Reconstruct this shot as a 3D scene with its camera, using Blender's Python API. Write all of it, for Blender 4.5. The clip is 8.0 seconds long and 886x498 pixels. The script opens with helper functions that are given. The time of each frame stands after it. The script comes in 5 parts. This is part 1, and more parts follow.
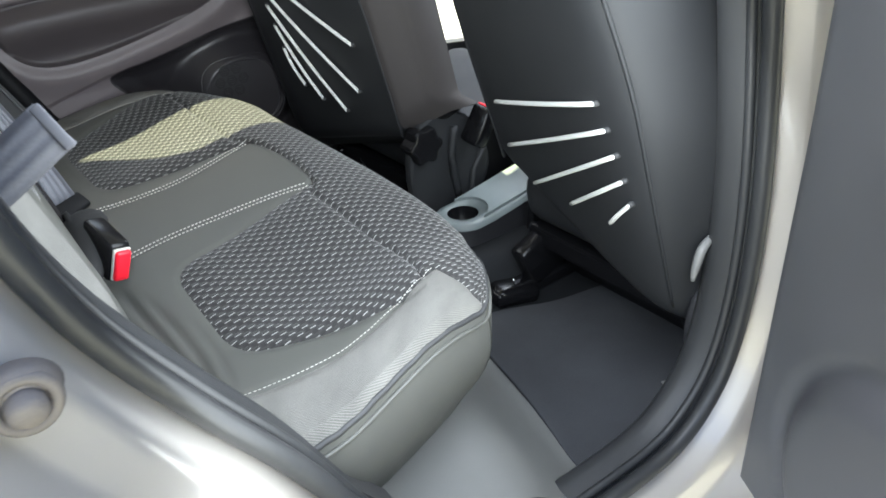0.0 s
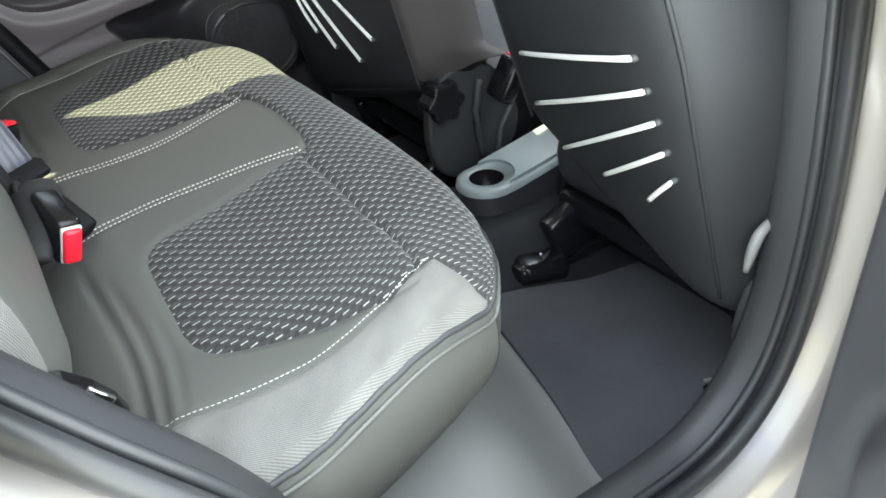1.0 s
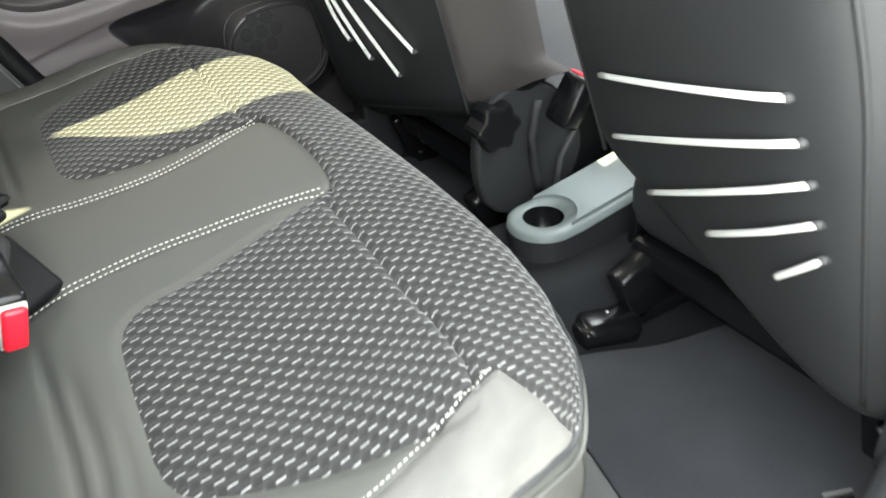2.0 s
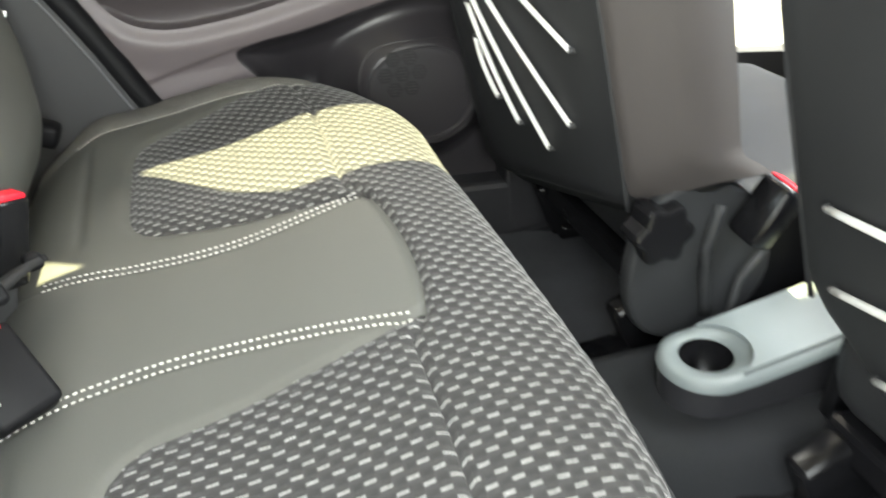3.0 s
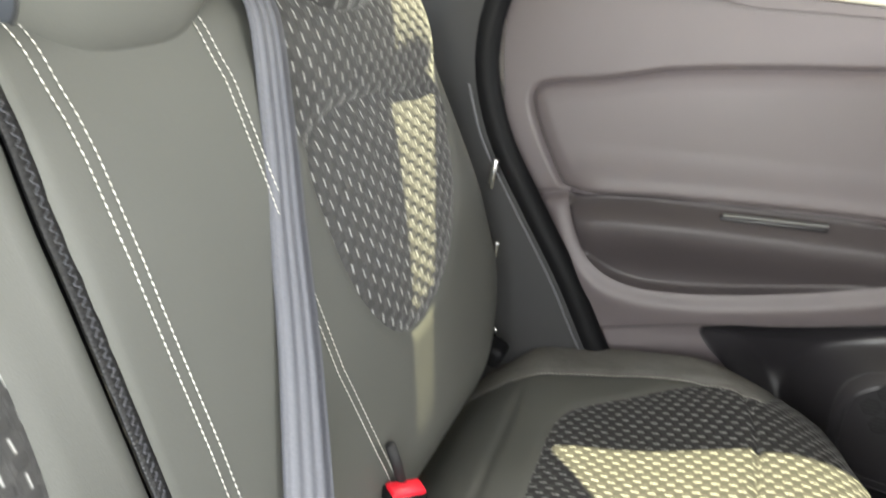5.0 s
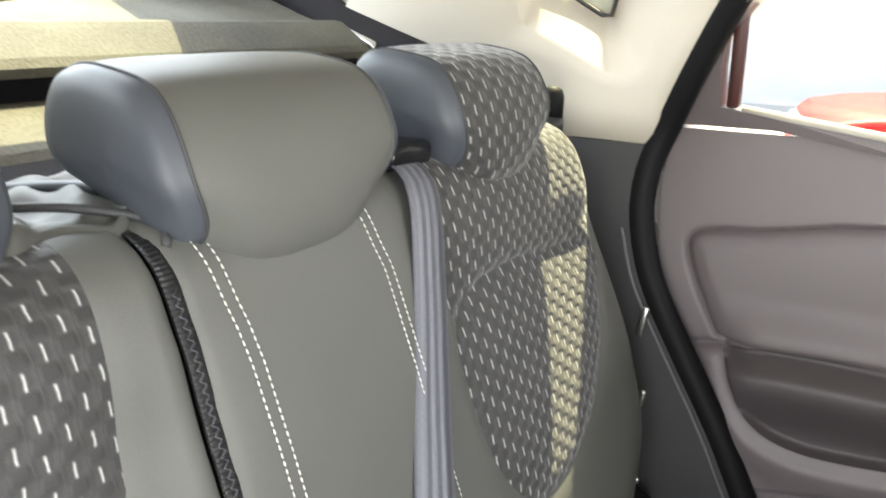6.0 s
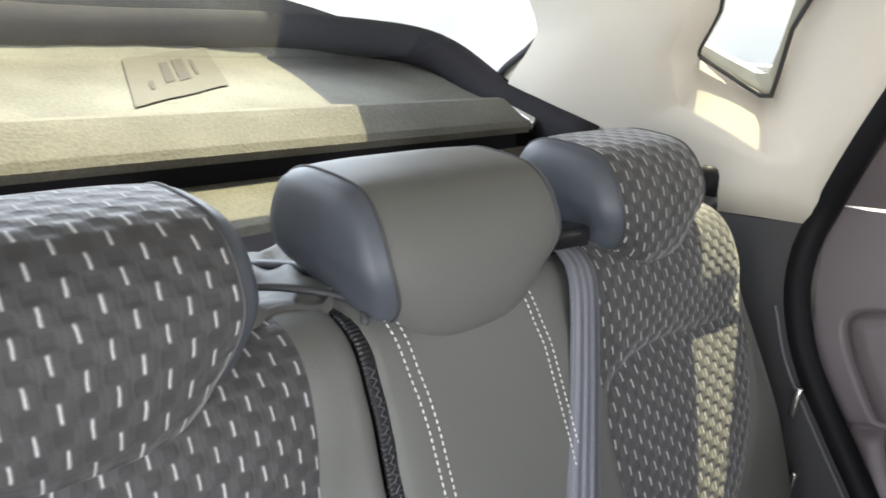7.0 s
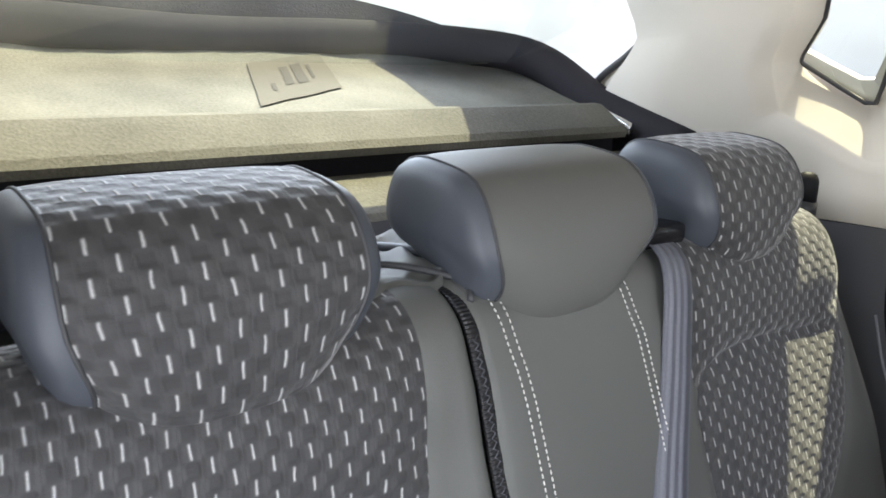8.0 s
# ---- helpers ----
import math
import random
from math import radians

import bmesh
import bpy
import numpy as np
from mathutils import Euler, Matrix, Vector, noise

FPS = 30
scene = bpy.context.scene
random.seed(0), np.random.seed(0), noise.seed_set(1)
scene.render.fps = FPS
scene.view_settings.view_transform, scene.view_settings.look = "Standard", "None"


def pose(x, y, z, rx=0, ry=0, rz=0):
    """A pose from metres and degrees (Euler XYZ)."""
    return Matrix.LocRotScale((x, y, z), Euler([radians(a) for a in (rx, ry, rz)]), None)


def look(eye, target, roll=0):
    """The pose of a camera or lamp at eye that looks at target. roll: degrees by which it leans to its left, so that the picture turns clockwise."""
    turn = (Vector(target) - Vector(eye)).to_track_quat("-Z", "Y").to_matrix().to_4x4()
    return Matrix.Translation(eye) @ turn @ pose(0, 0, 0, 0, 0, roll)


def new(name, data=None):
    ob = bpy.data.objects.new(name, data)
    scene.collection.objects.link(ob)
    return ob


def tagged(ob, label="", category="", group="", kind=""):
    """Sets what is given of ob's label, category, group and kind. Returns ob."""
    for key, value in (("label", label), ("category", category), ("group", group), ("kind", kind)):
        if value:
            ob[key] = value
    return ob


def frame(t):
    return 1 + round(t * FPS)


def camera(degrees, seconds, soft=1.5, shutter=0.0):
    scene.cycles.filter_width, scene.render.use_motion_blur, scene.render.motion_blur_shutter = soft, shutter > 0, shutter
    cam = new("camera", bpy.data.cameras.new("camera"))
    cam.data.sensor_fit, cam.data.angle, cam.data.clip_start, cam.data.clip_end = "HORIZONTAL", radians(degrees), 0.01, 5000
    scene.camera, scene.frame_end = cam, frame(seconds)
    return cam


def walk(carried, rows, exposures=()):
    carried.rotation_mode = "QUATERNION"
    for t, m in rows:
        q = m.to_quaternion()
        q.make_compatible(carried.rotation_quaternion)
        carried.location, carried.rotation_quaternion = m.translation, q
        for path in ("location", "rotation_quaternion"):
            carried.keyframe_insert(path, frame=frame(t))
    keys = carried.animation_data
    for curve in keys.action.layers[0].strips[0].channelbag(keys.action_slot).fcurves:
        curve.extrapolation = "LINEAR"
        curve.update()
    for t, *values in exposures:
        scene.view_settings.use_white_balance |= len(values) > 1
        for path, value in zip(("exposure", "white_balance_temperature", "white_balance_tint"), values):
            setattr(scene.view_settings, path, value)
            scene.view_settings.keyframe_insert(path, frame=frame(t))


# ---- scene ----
cam = camera(60.4, 8.0, 1.6, 0.4)
PATH = [
    (0, (-0.102, -1.285, 1.242), (0.876, 0.15, 0.251), -4.5),
    (0.5, (-0.019, -1.229, 1.217), (0.884, 0.208, 0.158), -5.2),
    (1, (0.039, -1.175, 1.19), (0.873, 0.274, 0.091), -5.8),
    (1.2, (0.055, -1.148, 1.177), (0.87, 0.315, 0.083), -6.1),
    (2.5, (0.208, -0.804, 1.11), (0.906, 0.729, 0.032), -3.6),
    (3, (0.28, -0.699, 1.097), (0.736, 0.967, 0.089), -3.0),
    (3.5, (0.328, -0.595, 1.113), (0.456, 1.163, 0.167), -2.2),
    (4, (0.328, -0.518, 1.158), (0.164, 1.257, 0.251), -0.1),
    (4.5, (0.325, -0.491, 1.24), (-0.135, 1.264, 0.4), 0.1),
    (4.7, (0.308, -0.489, 1.271), (-0.23, 1.259, 0.463), 0.5),
    (5.8, (0.289, -0.455, 1.397), (-0.678, 1.186, 0.786), 0.5),
    (6, (0.281, -0.454, 1.413), (-0.742, 1.162, 0.831), 0.5),
    (6.5, (0.282, -0.478, 1.444), (-0.91, 1.044, 0.932), 0.3),
    (7, (0.295, -0.515, 1.466), (-1.03, 0.906, 0.99), 0.3),
    (7.5, (0.312, -0.54, 1.465), (-1.112, 0.787, 1.003), 0.5),
    (8, (0.325, -0.566, 1.455), (-1.161, 0.695, 1.007), 0.6),
]
EXPOSURES = [(0, 1.95, 5850, 6), (1, 2.12, 5950, 4), (2.5, 2.80, 6450, 4), (3.5, 2.96, 6500, 4), (4.5, 2.68, 6500, 6), (6, 2.3, 6450, 10), (7, 1.8, 6150, 13), (8, 1.66, 5950, 14)]
walk(cam, [(t, look(eye, target, roll)) for t, eye, target, roll in PATH], EXPOSURES)

# ---- light ----
SUN_DIR = Vector((-0.13, 0.482, 1.0)).normalized()
world = bpy.data.worlds.new("sky")
world.use_nodes = True
scene.world = world
_sky = world.node_tree.nodes.new("ShaderNodeTexSky")
_sky.sky_type, _sky.sun_disc = "NISHITA", False
_sky.dust_density, _sky.air_density = 5.0, 1.0
_sky.sun_elevation = math.asin(SUN_DIR.z)
_sky.sun_rotation = math.atan2(SUN_DIR.x, SUN_DIR.y)
world.node_tree.links.new(_sky.outputs[0], world.node_tree.nodes["Background"].inputs[0])
world.node_tree.nodes["Background"].inputs[1].default_value = 0.15
sun = new("sun", bpy.data.lights.new("sun", "SUN"))
sun.data.energy, sun.data.angle, sun.data.color = 5.0, radians(0.6), (1.0, 0.92, 0.54)
sun.matrix_world = look(SUN_DIR * 20, (0, 0, 0))


def sky_lamp(name, eye, target, wide, high, watts, color=(0.95, 0.98, 1.0)):
    """The sky's light as it falls through an opening."""
    lamp = new(name, bpy.data.lights.new(name, "AREA"))
    lamp.data.shape, lamp.data.size, lamp.data.size_y = "RECTANGLE", wide, high
    lamp.data.energy, lamp.data.color = watts, color
    lamp.matrix_world = look(eye, target)
    return lamp


sky_lamp("doorway_sky", (0.36, -0.70, 1.10), (0.36, 0.0, 0.85), 0.70, 0.82, 3.3, (1.0, 0.99, 0.95))
sky_lamp("windscreen_sky", (1.62, 0.0, 1.40), (0.4, 0.0, 0.95), 1.15, 0.45, 7.0, (1.0, 0.99, 0.95))
sky_lamp("rear_window_sky", (-0.70, 0.0, 1.655), (-0.15, 0.0, 1.20), 0.90, 0.20, 2.0, (0.90, 0.95, 1.0))

# ---- materials ----
def nodes_of(name):
    m = bpy.data.materials.new(name)
    m.use_nodes = True
    return m, m.node_tree.nodes, m.node_tree.links, m.node_tree.nodes["Principled BSDF"]


def math_node(n, l, op, a, b=None, c=None):
    k = n.new("ShaderNodeMath")
    k.operation = op
    for i, v in enumerate((a, b, c)):
        if v is None:
            continue
        if isinstance(v, (int, float)):
            k.inputs[i].default_value = v
        else:
            l.new(v, k.inputs[i])
    return k.outputs[0]


def surface(name, color, rough, grain=400.0, bump=0.15, vary=0.12, patch=6.0, metal=0.0, spec=0.5, coat=0.0, detail=3.0):
    """Plain stuff with fine grain relief and slow changes of tone."""
    m, n, l, b = nodes_of(name)
    tc = n.new("ShaderNodeTexCoord")
    big, small = n.new("ShaderNodeTexNoise"), n.new("ShaderNodeTexNoise")
    big.inputs["Scale"].default_value, small.inputs["Scale"].default_value = patch, grain
    big.inputs["Detail"].default_value, small.inputs["Detail"].default_value = 4, detail
    l.new(tc.outputs["Object"], big.inputs["Vector"])
    l.new(tc.outputs["Object"], small.inputs["Vector"])
    mix = math_node(n, l, "ADD", math_node(n, l, "MULTIPLY", big.outputs["Fac"], 0.6), math_node(n, l, "MULTIPLY", small.outputs["Fac"], 0.4))
    ramp = n.new("ShaderNodeValToRGB")
    ramp.color_ramp.elements[0].position, ramp.color_ramp.elements[1].position = 0.3, 0.7
    ramp.color_ramp.elements[0].color = (*[c * (1 - vary) for c in color], 1)
    ramp.color_ramp.elements[1].color = (*[min(1, c * (1 + vary)) for c in color], 1)
    l.new(mix, ramp.inputs["Fac"])
    l.new(ramp.outputs["Color"], b.inputs["Base Color"])
    rr = n.new("ShaderNodeMapRange")
    rr.inputs["To Min"].default_value, rr.inputs["To Max"].default_value = max(0.02, rough - 0.08), min(1, rough + 0.08)
    l.new(big.outputs["Fac"], rr.inputs["Value"])
    l.new(rr.outputs["Result"], b.inputs["Roughness"])
    b.inputs["Metallic"].default_value = metal
    b.inputs["Specular IOR Level"].default_value = spec
    b.inputs["Coat Weight"].default_value = coat
    if bump:
        bp = n.new("ShaderNodeBump")
        bp.inputs["Strength"].default_value, bp.inputs["Distance"].default_value = bump, 0.001
        l.new(small.outputs["Fac"], bp.inputs["Height"])
        l.new(bp.outputs["Normal"], b.inputs["Normal"])
    return m


def woven(name, dark, light, length=0.021, width=0.0105, dash_l=0.48, dash_w=0.20, sheen=0.2, relief=0.0012, gloss=0.25, rough=0.9):
    """Dark cloth with rows of raised pale dashes that run along the cloth, row by row shifted by half."""
    m, n, l, b = nodes_of(name)
    uv = n.new("ShaderNodeUVMap")
    uv.uv_map = "cloth"
    sep = n.new("ShaderNodeSeparateXYZ")
    wob = n.new("ShaderNodeTexNoise")
    wob.inputs["Scale"].default_value = 60
    l.new(uv.outputs[0], wob.inputs["Vector"])
    l.new(uv.outputs[0], sep.inputs[0])
    jig = math_node(n, l, "MULTIPLY", math_node(n, l, "SUBTRACT", wob.outputs["Fac"], 0.5), 0.25)
    col = math_node(n, l, "ADD", math_node(n, l, "DIVIDE", sep.outputs["Y"], width), jig)
    ci = math_node(n, l, "FLOOR", col)
    cf = math_node(n, l, "ABSOLUTE", math_node(n, l, "SUBTRACT", math_node(n, l, "SUBTRACT", col, ci), 0.5))
    row = math_node(n, l, "ADD", math_node(n, l, "DIVIDE", sep.outputs["X"], length), math_node(n, l, "MULTIPLY", ci, 0.5))
    rf = math_node(n, l, "ABSOLUTE", math_node(n, l, "SUBTRACT", math_node(n, l, "FRACT", row), 0.5))

    def soft(v, edge, w):
        k = n.new("ShaderNodeMapRange")
        k.interpolation_type = "SMOOTHSTEP"
        k.inputs["From Min"].default_value, k.inputs["From Max"].default_value = edge + w, edge - w
        l.new(v, k.inputs["Value"])
        return k.outputs["Result"]

    dash = math_node(n, l, "MULTIPLY", soft(cf, dash_w / 2, 0.06), soft(rf, dash_l / 2, 0.05))
    dim = math_node(n, l, "MULTIPLY", soft(cf, 0.36, 0.12), soft(math_node(n, l, "SUBTRACT", 0.5, rf), 0.2, 0.1))
    thr = n.new("ShaderNodeTexNoise")
    thr.inputs["Scale"].default_value, thr.inputs["Detail"].default_value = 900, 2
    l.new(uv.outputs[0], thr.inputs["Vector"])
    slow = n.new("ShaderNodeTexNoise")
    slow.inputs["Scale"].default_value = 9
    l.new(uv.outputs[0], slow.inputs["Vector"])
    base = n.new("ShaderNodeMixRGB")
    base.inputs[1].default_value = (*[c * 0.75 for c in dark], 1)
    base.inputs[2].default_value = (*[c * 1.3 for c in dark], 1)
    l.new(math_node(n, l, "ADD", math_node(n, l, "MULTIPLY", thr.outputs["Fac"], 0.6), math_node(n, l, "MULTIPLY", slow.outputs["Fac"], 0.4)), base.inputs[0])
    sink = n.new("ShaderNodeMixRGB")
    sink.inputs[2].default_value = (*[c * 0.45 for c in dark], 1)
    l.new(math_node(n, l, "MULTIPLY", dim, 0.4), sink.inputs[0])
    l.new(base.outputs[0], sink.inputs[1])
    top = n.new("ShaderNodeMixRGB")
    top.inputs[2].default_value = (*light, 1)
    l.new(math_node(n, l, "MULTIPLY", dash, math_node(n, l, "ADD", 0.45, math_node(n, l, "MULTIPLY", thr.outputs["Fac"], 0.9))), top.inputs[0])
    l.new(sink.outputs[0], top.inputs[1])
    l.new(top.outputs[0], b.inputs["Base Color"])
    b.inputs["Roughness"].default_value = rough
    b.inputs["Specular IOR Level"].default_value = gloss
    b.inputs["Sheen Weight"].default_value = sheen
    b.inputs["Sheen Roughness"].default_value = 0.4
    wave = math_node(n, l, "SINE", math_node(n, l, "MULTIPLY", row, 4 * math.pi))
    halo = math_node(n, l, "MULTIPLY", soft(cf, 0.42, 0.15), soft(rf, 0.33, 0.15))
    hgt = math_node(n, l, "ADD", math_node(n, l, "ADD", math_node(n, l, "MULTIPLY", wave, 0.18), math_node(n, l, "MULTIPLY", halo, 0.5)), math_node(n, l, "ADD", math_node(n, l, "SUBTRACT", dash, math_node(n, l, "MULTIPLY", dim, 0.7)), math_node(n, l, "MULTIPLY", thr.outputs["Fac"], 0.25)))
    bp = n.new("ShaderNodeBump")
    bp.inputs["Strength"].default_value, bp.inputs["Distance"].default_value = 0.7, relief
    l.new(hgt, bp.inputs["Height"])
    l.new(bp.outputs["Normal"], b.inputs["Normal"])
    return m


def ribbed(name, color, pitch, axis, rough=0.6, depth=0.4, spec=0.4):
    """Webbing or fluted stuff: fine ribs across one axis of the cloth's own coordinates."""
    m, n, l, b = nodes_of(name)
    uv = n.new("ShaderNodeUVMap")
    uv.uv_map = "cloth"
    sep = n.new("ShaderNodeSeparateXYZ")
    l.new(uv.outputs[0], sep.inputs[0])
    rib = math_node(n, l, "SINE", math_node(n, l, "MULTIPLY", sep.outputs["XY"[axis]], 2 * math.pi / pitch))
    nz = n.new("ShaderNodeTexNoise")
    nz.inputs["Scale"].default_value = 300
    l.new(uv.outputs[0], nz.inputs["Vector"])
    f = math_node(n, l, "ADD", math_node(n, l, "MULTIPLY", rib, 0.25), nz.outputs["Fac"])
    mx = n.new("ShaderNodeMixRGB")
    mx.inputs[1].default_value = (*[c * 0.75 for c in color], 1)
    mx.inputs[2].default_value = (*[min(1, c * 1.2) for c in color], 1)
    l.new(f, mx.inputs[0])
    l.new(mx.outputs[0], b.inputs["Base Color"])
    b.inputs["Roughness"].default_value, b.inputs["Specular IOR Level"].default_value = rough, spec
    bp = n.new("ShaderNodeBump")
    bp.inputs["Strength"].default_value, bp.inputs["Distance"].default_value = depth, 0.0008
    l.new(rib, bp.inputs["Height"])
    l.new(bp.outputs["Normal"], b.inputs["Normal"])
    return m


def knit(name, color, pitch):
    """Fine mesh cloth: small raised knots in slanting rows."""
    m, n, l, b = nodes_of(name)
    uv = n.new("ShaderNodeUVMap")
    uv.uv_map = "cloth"
    sep = n.new("ShaderNodeSeparateXYZ")
    l.new(uv.outputs[0], sep.inputs[0])
    k = 2 * math.pi / pitch
    p = math_node(n, l, "ADD", math_node(n, l, "MULTIPLY", sep.outputs["X"], k), math_node(n, l, "MULTIPLY", sep.outputs["Y"], k * 0.6))
    q = math_node(n, l, "SUBTRACT", math_node(n, l, "MULTIPLY", sep.outputs["X"], k * 0.6), math_node(n, l, "MULTIPLY", sep.outputs["Y"], k))
    knot = math_node(n, l, "MULTIPLY", math_node(n, l, "SINE", p), math_node(n, l, "SINE", q))
    nz = n.new("ShaderNodeTexNoise")
    nz.inputs["Scale"].default_value, nz.inputs["Detail"].default_value = 14, 5
    l.new(uv.outputs[0], nz.inputs["Vector"])
    f = math_node(n, l, "ADD", math_node(n, l, "MULTIPLY", knot, 0.55), nz.outputs["Fac"])
    mx = n.new("ShaderNodeMixRGB")
    mx.inputs[1].default_value = (*[c * 0.55 for c in color], 1)
    mx.inputs[2].default_value = (*[c * 1.45 for c in color], 1)
    l.new(f, mx.inputs[0])
    l.new(mx.outputs[0], b.inputs["Base Color"])
    b.inputs["Roughness"].default_value, b.inputs["Specular IOR Level"].default_value = 0.85, 0.12
    bp = n.new("ShaderNodeBump")
    bp.inputs["Strength"].default_value, bp.inputs["Distance"].default_value = 0.6, 0.0008
    l.new(knot, bp.inputs["Height"])
    l.new(bp.outputs["Normal"], b.inputs["Normal"])
    return m


def glass_mat(name, tint=(0.9, 0.95, 0.93)):
    m, n, l, b = nodes_of(name)
    mix, tr, gl, fr = n.new("ShaderNodeMixShader"), n.new("ShaderNodeBsdfTransparent"), n.new("ShaderNodeBsdfGlossy"), n.new("ShaderNodeFresnel")
    tr.inputs["Color"].default_value = (*tint, 1)
    gl.inputs["Roughness"].default_value = 0.02
    fr.inputs["IOR"].default_value = 1.5
    l.new(fr.outputs[0], mix.inputs[0])
    l.new(tr.outputs[0], mix.inputs[1])
    l.new(gl.outputs[0], mix.inputs[2])
    l.new(mix.outputs[0], n["Material Output"].inputs["Surface"])
    return m


VINYL = surface("seat_vinyl", (0.083, 0.084, 0.077), 0.55, grain=700, bump=0.2, vary=0.08)
MESHVINYL = knit("bolster_mesh", (0.170, 0.167, 0.157), 0.0032)
CLOTH = woven("seat_cloth", (0.035, 0.034, 0.034), (0.40, 0.40, 0.39), dash_l=0.46, dash_w=0.155)
CLOTH_BACK = woven("backrest_cloth", (0.039, 0.038, 0.038), (0.42, 0.42, 0.41), 0.0212, 0.0136, 0.43, 0.115, 0.27, 0.0013, 0.4, 0.62)
THREAD = surface("stitch_thread", (0.55, 0.54, 0.50), 0.7, bump=0)
PIPING = surface("seam_piping", (0.035, 0.036, 0.038), 0.6, grain=500, bump=0.5)
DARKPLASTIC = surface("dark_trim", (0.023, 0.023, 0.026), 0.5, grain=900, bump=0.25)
BLACK = surface("black_gloss_plastic", (0.007, 0.007, 0.008), 0.24, bump=0, spec=0.3)
SEATSHELL = surface("front_seat_back", (0.0195, 0.0205, 0.0225), 0.60, grain=900, bump=0.3, vary=0.1, spec=0.35)
SEATSIDE = surface("front_seat_side", (0.046, 0.041, 0.040), 0.65, grain=900, bump=0.3, vary=0.1, spec=0.3)
LINING = surface("seat_lining", (0.013, 0.012, 0.0125), 0.85, grain=500, bump=0.6, vary=0.15, spec=0.2)
ELASTIC = surface("white_cord", (0.75, 0.75, 0.73), 0.6, grain=800, bump=0.4, vary=0.06)
DOORTRIM = surface("door_trim", (0.130, 0.111, 0.116), 0.48, grain=1000, bump=0.25, vary=0.06)
DOORLOW = surface("door_lower_trim", (0.026, 0.024, 0.027), 0.34, grain=900, bump=0.25)
CARPET = surface("carpet", (0.019, 0.020, 0.022), 0.95, grain=600, bump=1.0, vary=0.3, spec=0.1)
MATCARPET = surface("floor_mat", (0.058, 0.060, 0.066), 0.95, grain=700, bump=1.0, vary=0.25, spec=0.1)
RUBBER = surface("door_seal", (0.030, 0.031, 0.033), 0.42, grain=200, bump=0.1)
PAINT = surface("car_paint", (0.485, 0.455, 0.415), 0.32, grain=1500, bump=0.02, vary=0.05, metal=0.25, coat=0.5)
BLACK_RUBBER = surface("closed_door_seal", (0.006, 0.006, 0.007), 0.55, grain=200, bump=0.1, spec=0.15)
DOORWAYTRIM = surface("doorway_trim", (0.028, 0.029, 0.031), 0.5, grain=900, bump=0.25)
ARCHTRIM = surface("arch_trim", (0.037, 0.037, 0.039), 0.5, grain=900, bump=0.25)
PLUG = surface("door_plug", (0.17, 0.15, 0.135), 0.6, grain=500, bump=0.2)
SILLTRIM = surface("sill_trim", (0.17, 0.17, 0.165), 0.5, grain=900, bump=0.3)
LINER = surface("headliner", (0.54, 0.505, 0.435), 0.9, grain=900, bump=0.4, vary=0.05, spec=0.2)
RED = surface("red_button", (0.75, 0.012, 0.03), 0.35, bump=0)
CHROME = surface("chrome", (0.75, 0.75, 0.76), 0.16, bump=0, metal=1.0, vary=0.02)
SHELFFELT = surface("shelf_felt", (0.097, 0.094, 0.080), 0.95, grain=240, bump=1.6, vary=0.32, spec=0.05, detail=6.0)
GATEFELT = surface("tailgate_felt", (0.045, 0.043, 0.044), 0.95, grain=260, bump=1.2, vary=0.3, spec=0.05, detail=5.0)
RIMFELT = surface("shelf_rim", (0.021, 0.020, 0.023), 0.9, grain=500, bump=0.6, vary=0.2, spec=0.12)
CONSOLE = surface("console_grey", (0.17, 0.195, 0.20), 0.45, grain=900, bump=0.2)
WEB = ribbed("belt_webbing", (0.108, 0.111, 0.130), 0.0115, 1, rough=0.5, depth=0.9)
ZIP = ribbed("split_zip", (0.012, 0.012, 0.013), 0.004, 0, rough=0.30, depth=0.5)
GLASS = glass_mat("window_glass")
OPENTRIM = surface("open_door_trim", (0.115, 0.117, 0.126), 0.45, grain=900, bump=0.3)
LABEL = surface("paper_label", (0.078, 0.074, 0.062), 0.95, bump=0, spec=0.03)
INK = surface("label_ink", (0.057, 0.054, 0.048), 0.95, bump=0, spec=0.03)
# very pale, in place of the bright light seen between the front seats
PALEBOX = surface("pale_box", (0.80, 0.83, 0.77), 0.6, grain=300, bump=0.2, vary=0.1)
# seat vinyl with the headrest sides' bluish shade put into its colour
SIDEVINYL = surface("shaded_side_vinyl", (0.050, 0.056, 0.068), 0.5, grain=700, bump=0.15, vary=0.07)
REFLECTION_RED = surface("red_reflection", (0.055, 0.016, 0.015), 0.5, bump=0)
GRILLE = surface("speaker_cloth", (0.012, 0.012, 0.013), 0.7, grain=900, bump=0.4)
ARMREST = surface("armrest_trim", (0.058, 0.049, 0.052), 0.5, grain=1000, bump=0.25, vary=0.06)
WEBDARK = ribbed("side_belt_webbing", (0.085, 0.086, 0.10), 0.0115, 1, rough=0.6, depth=0.5)

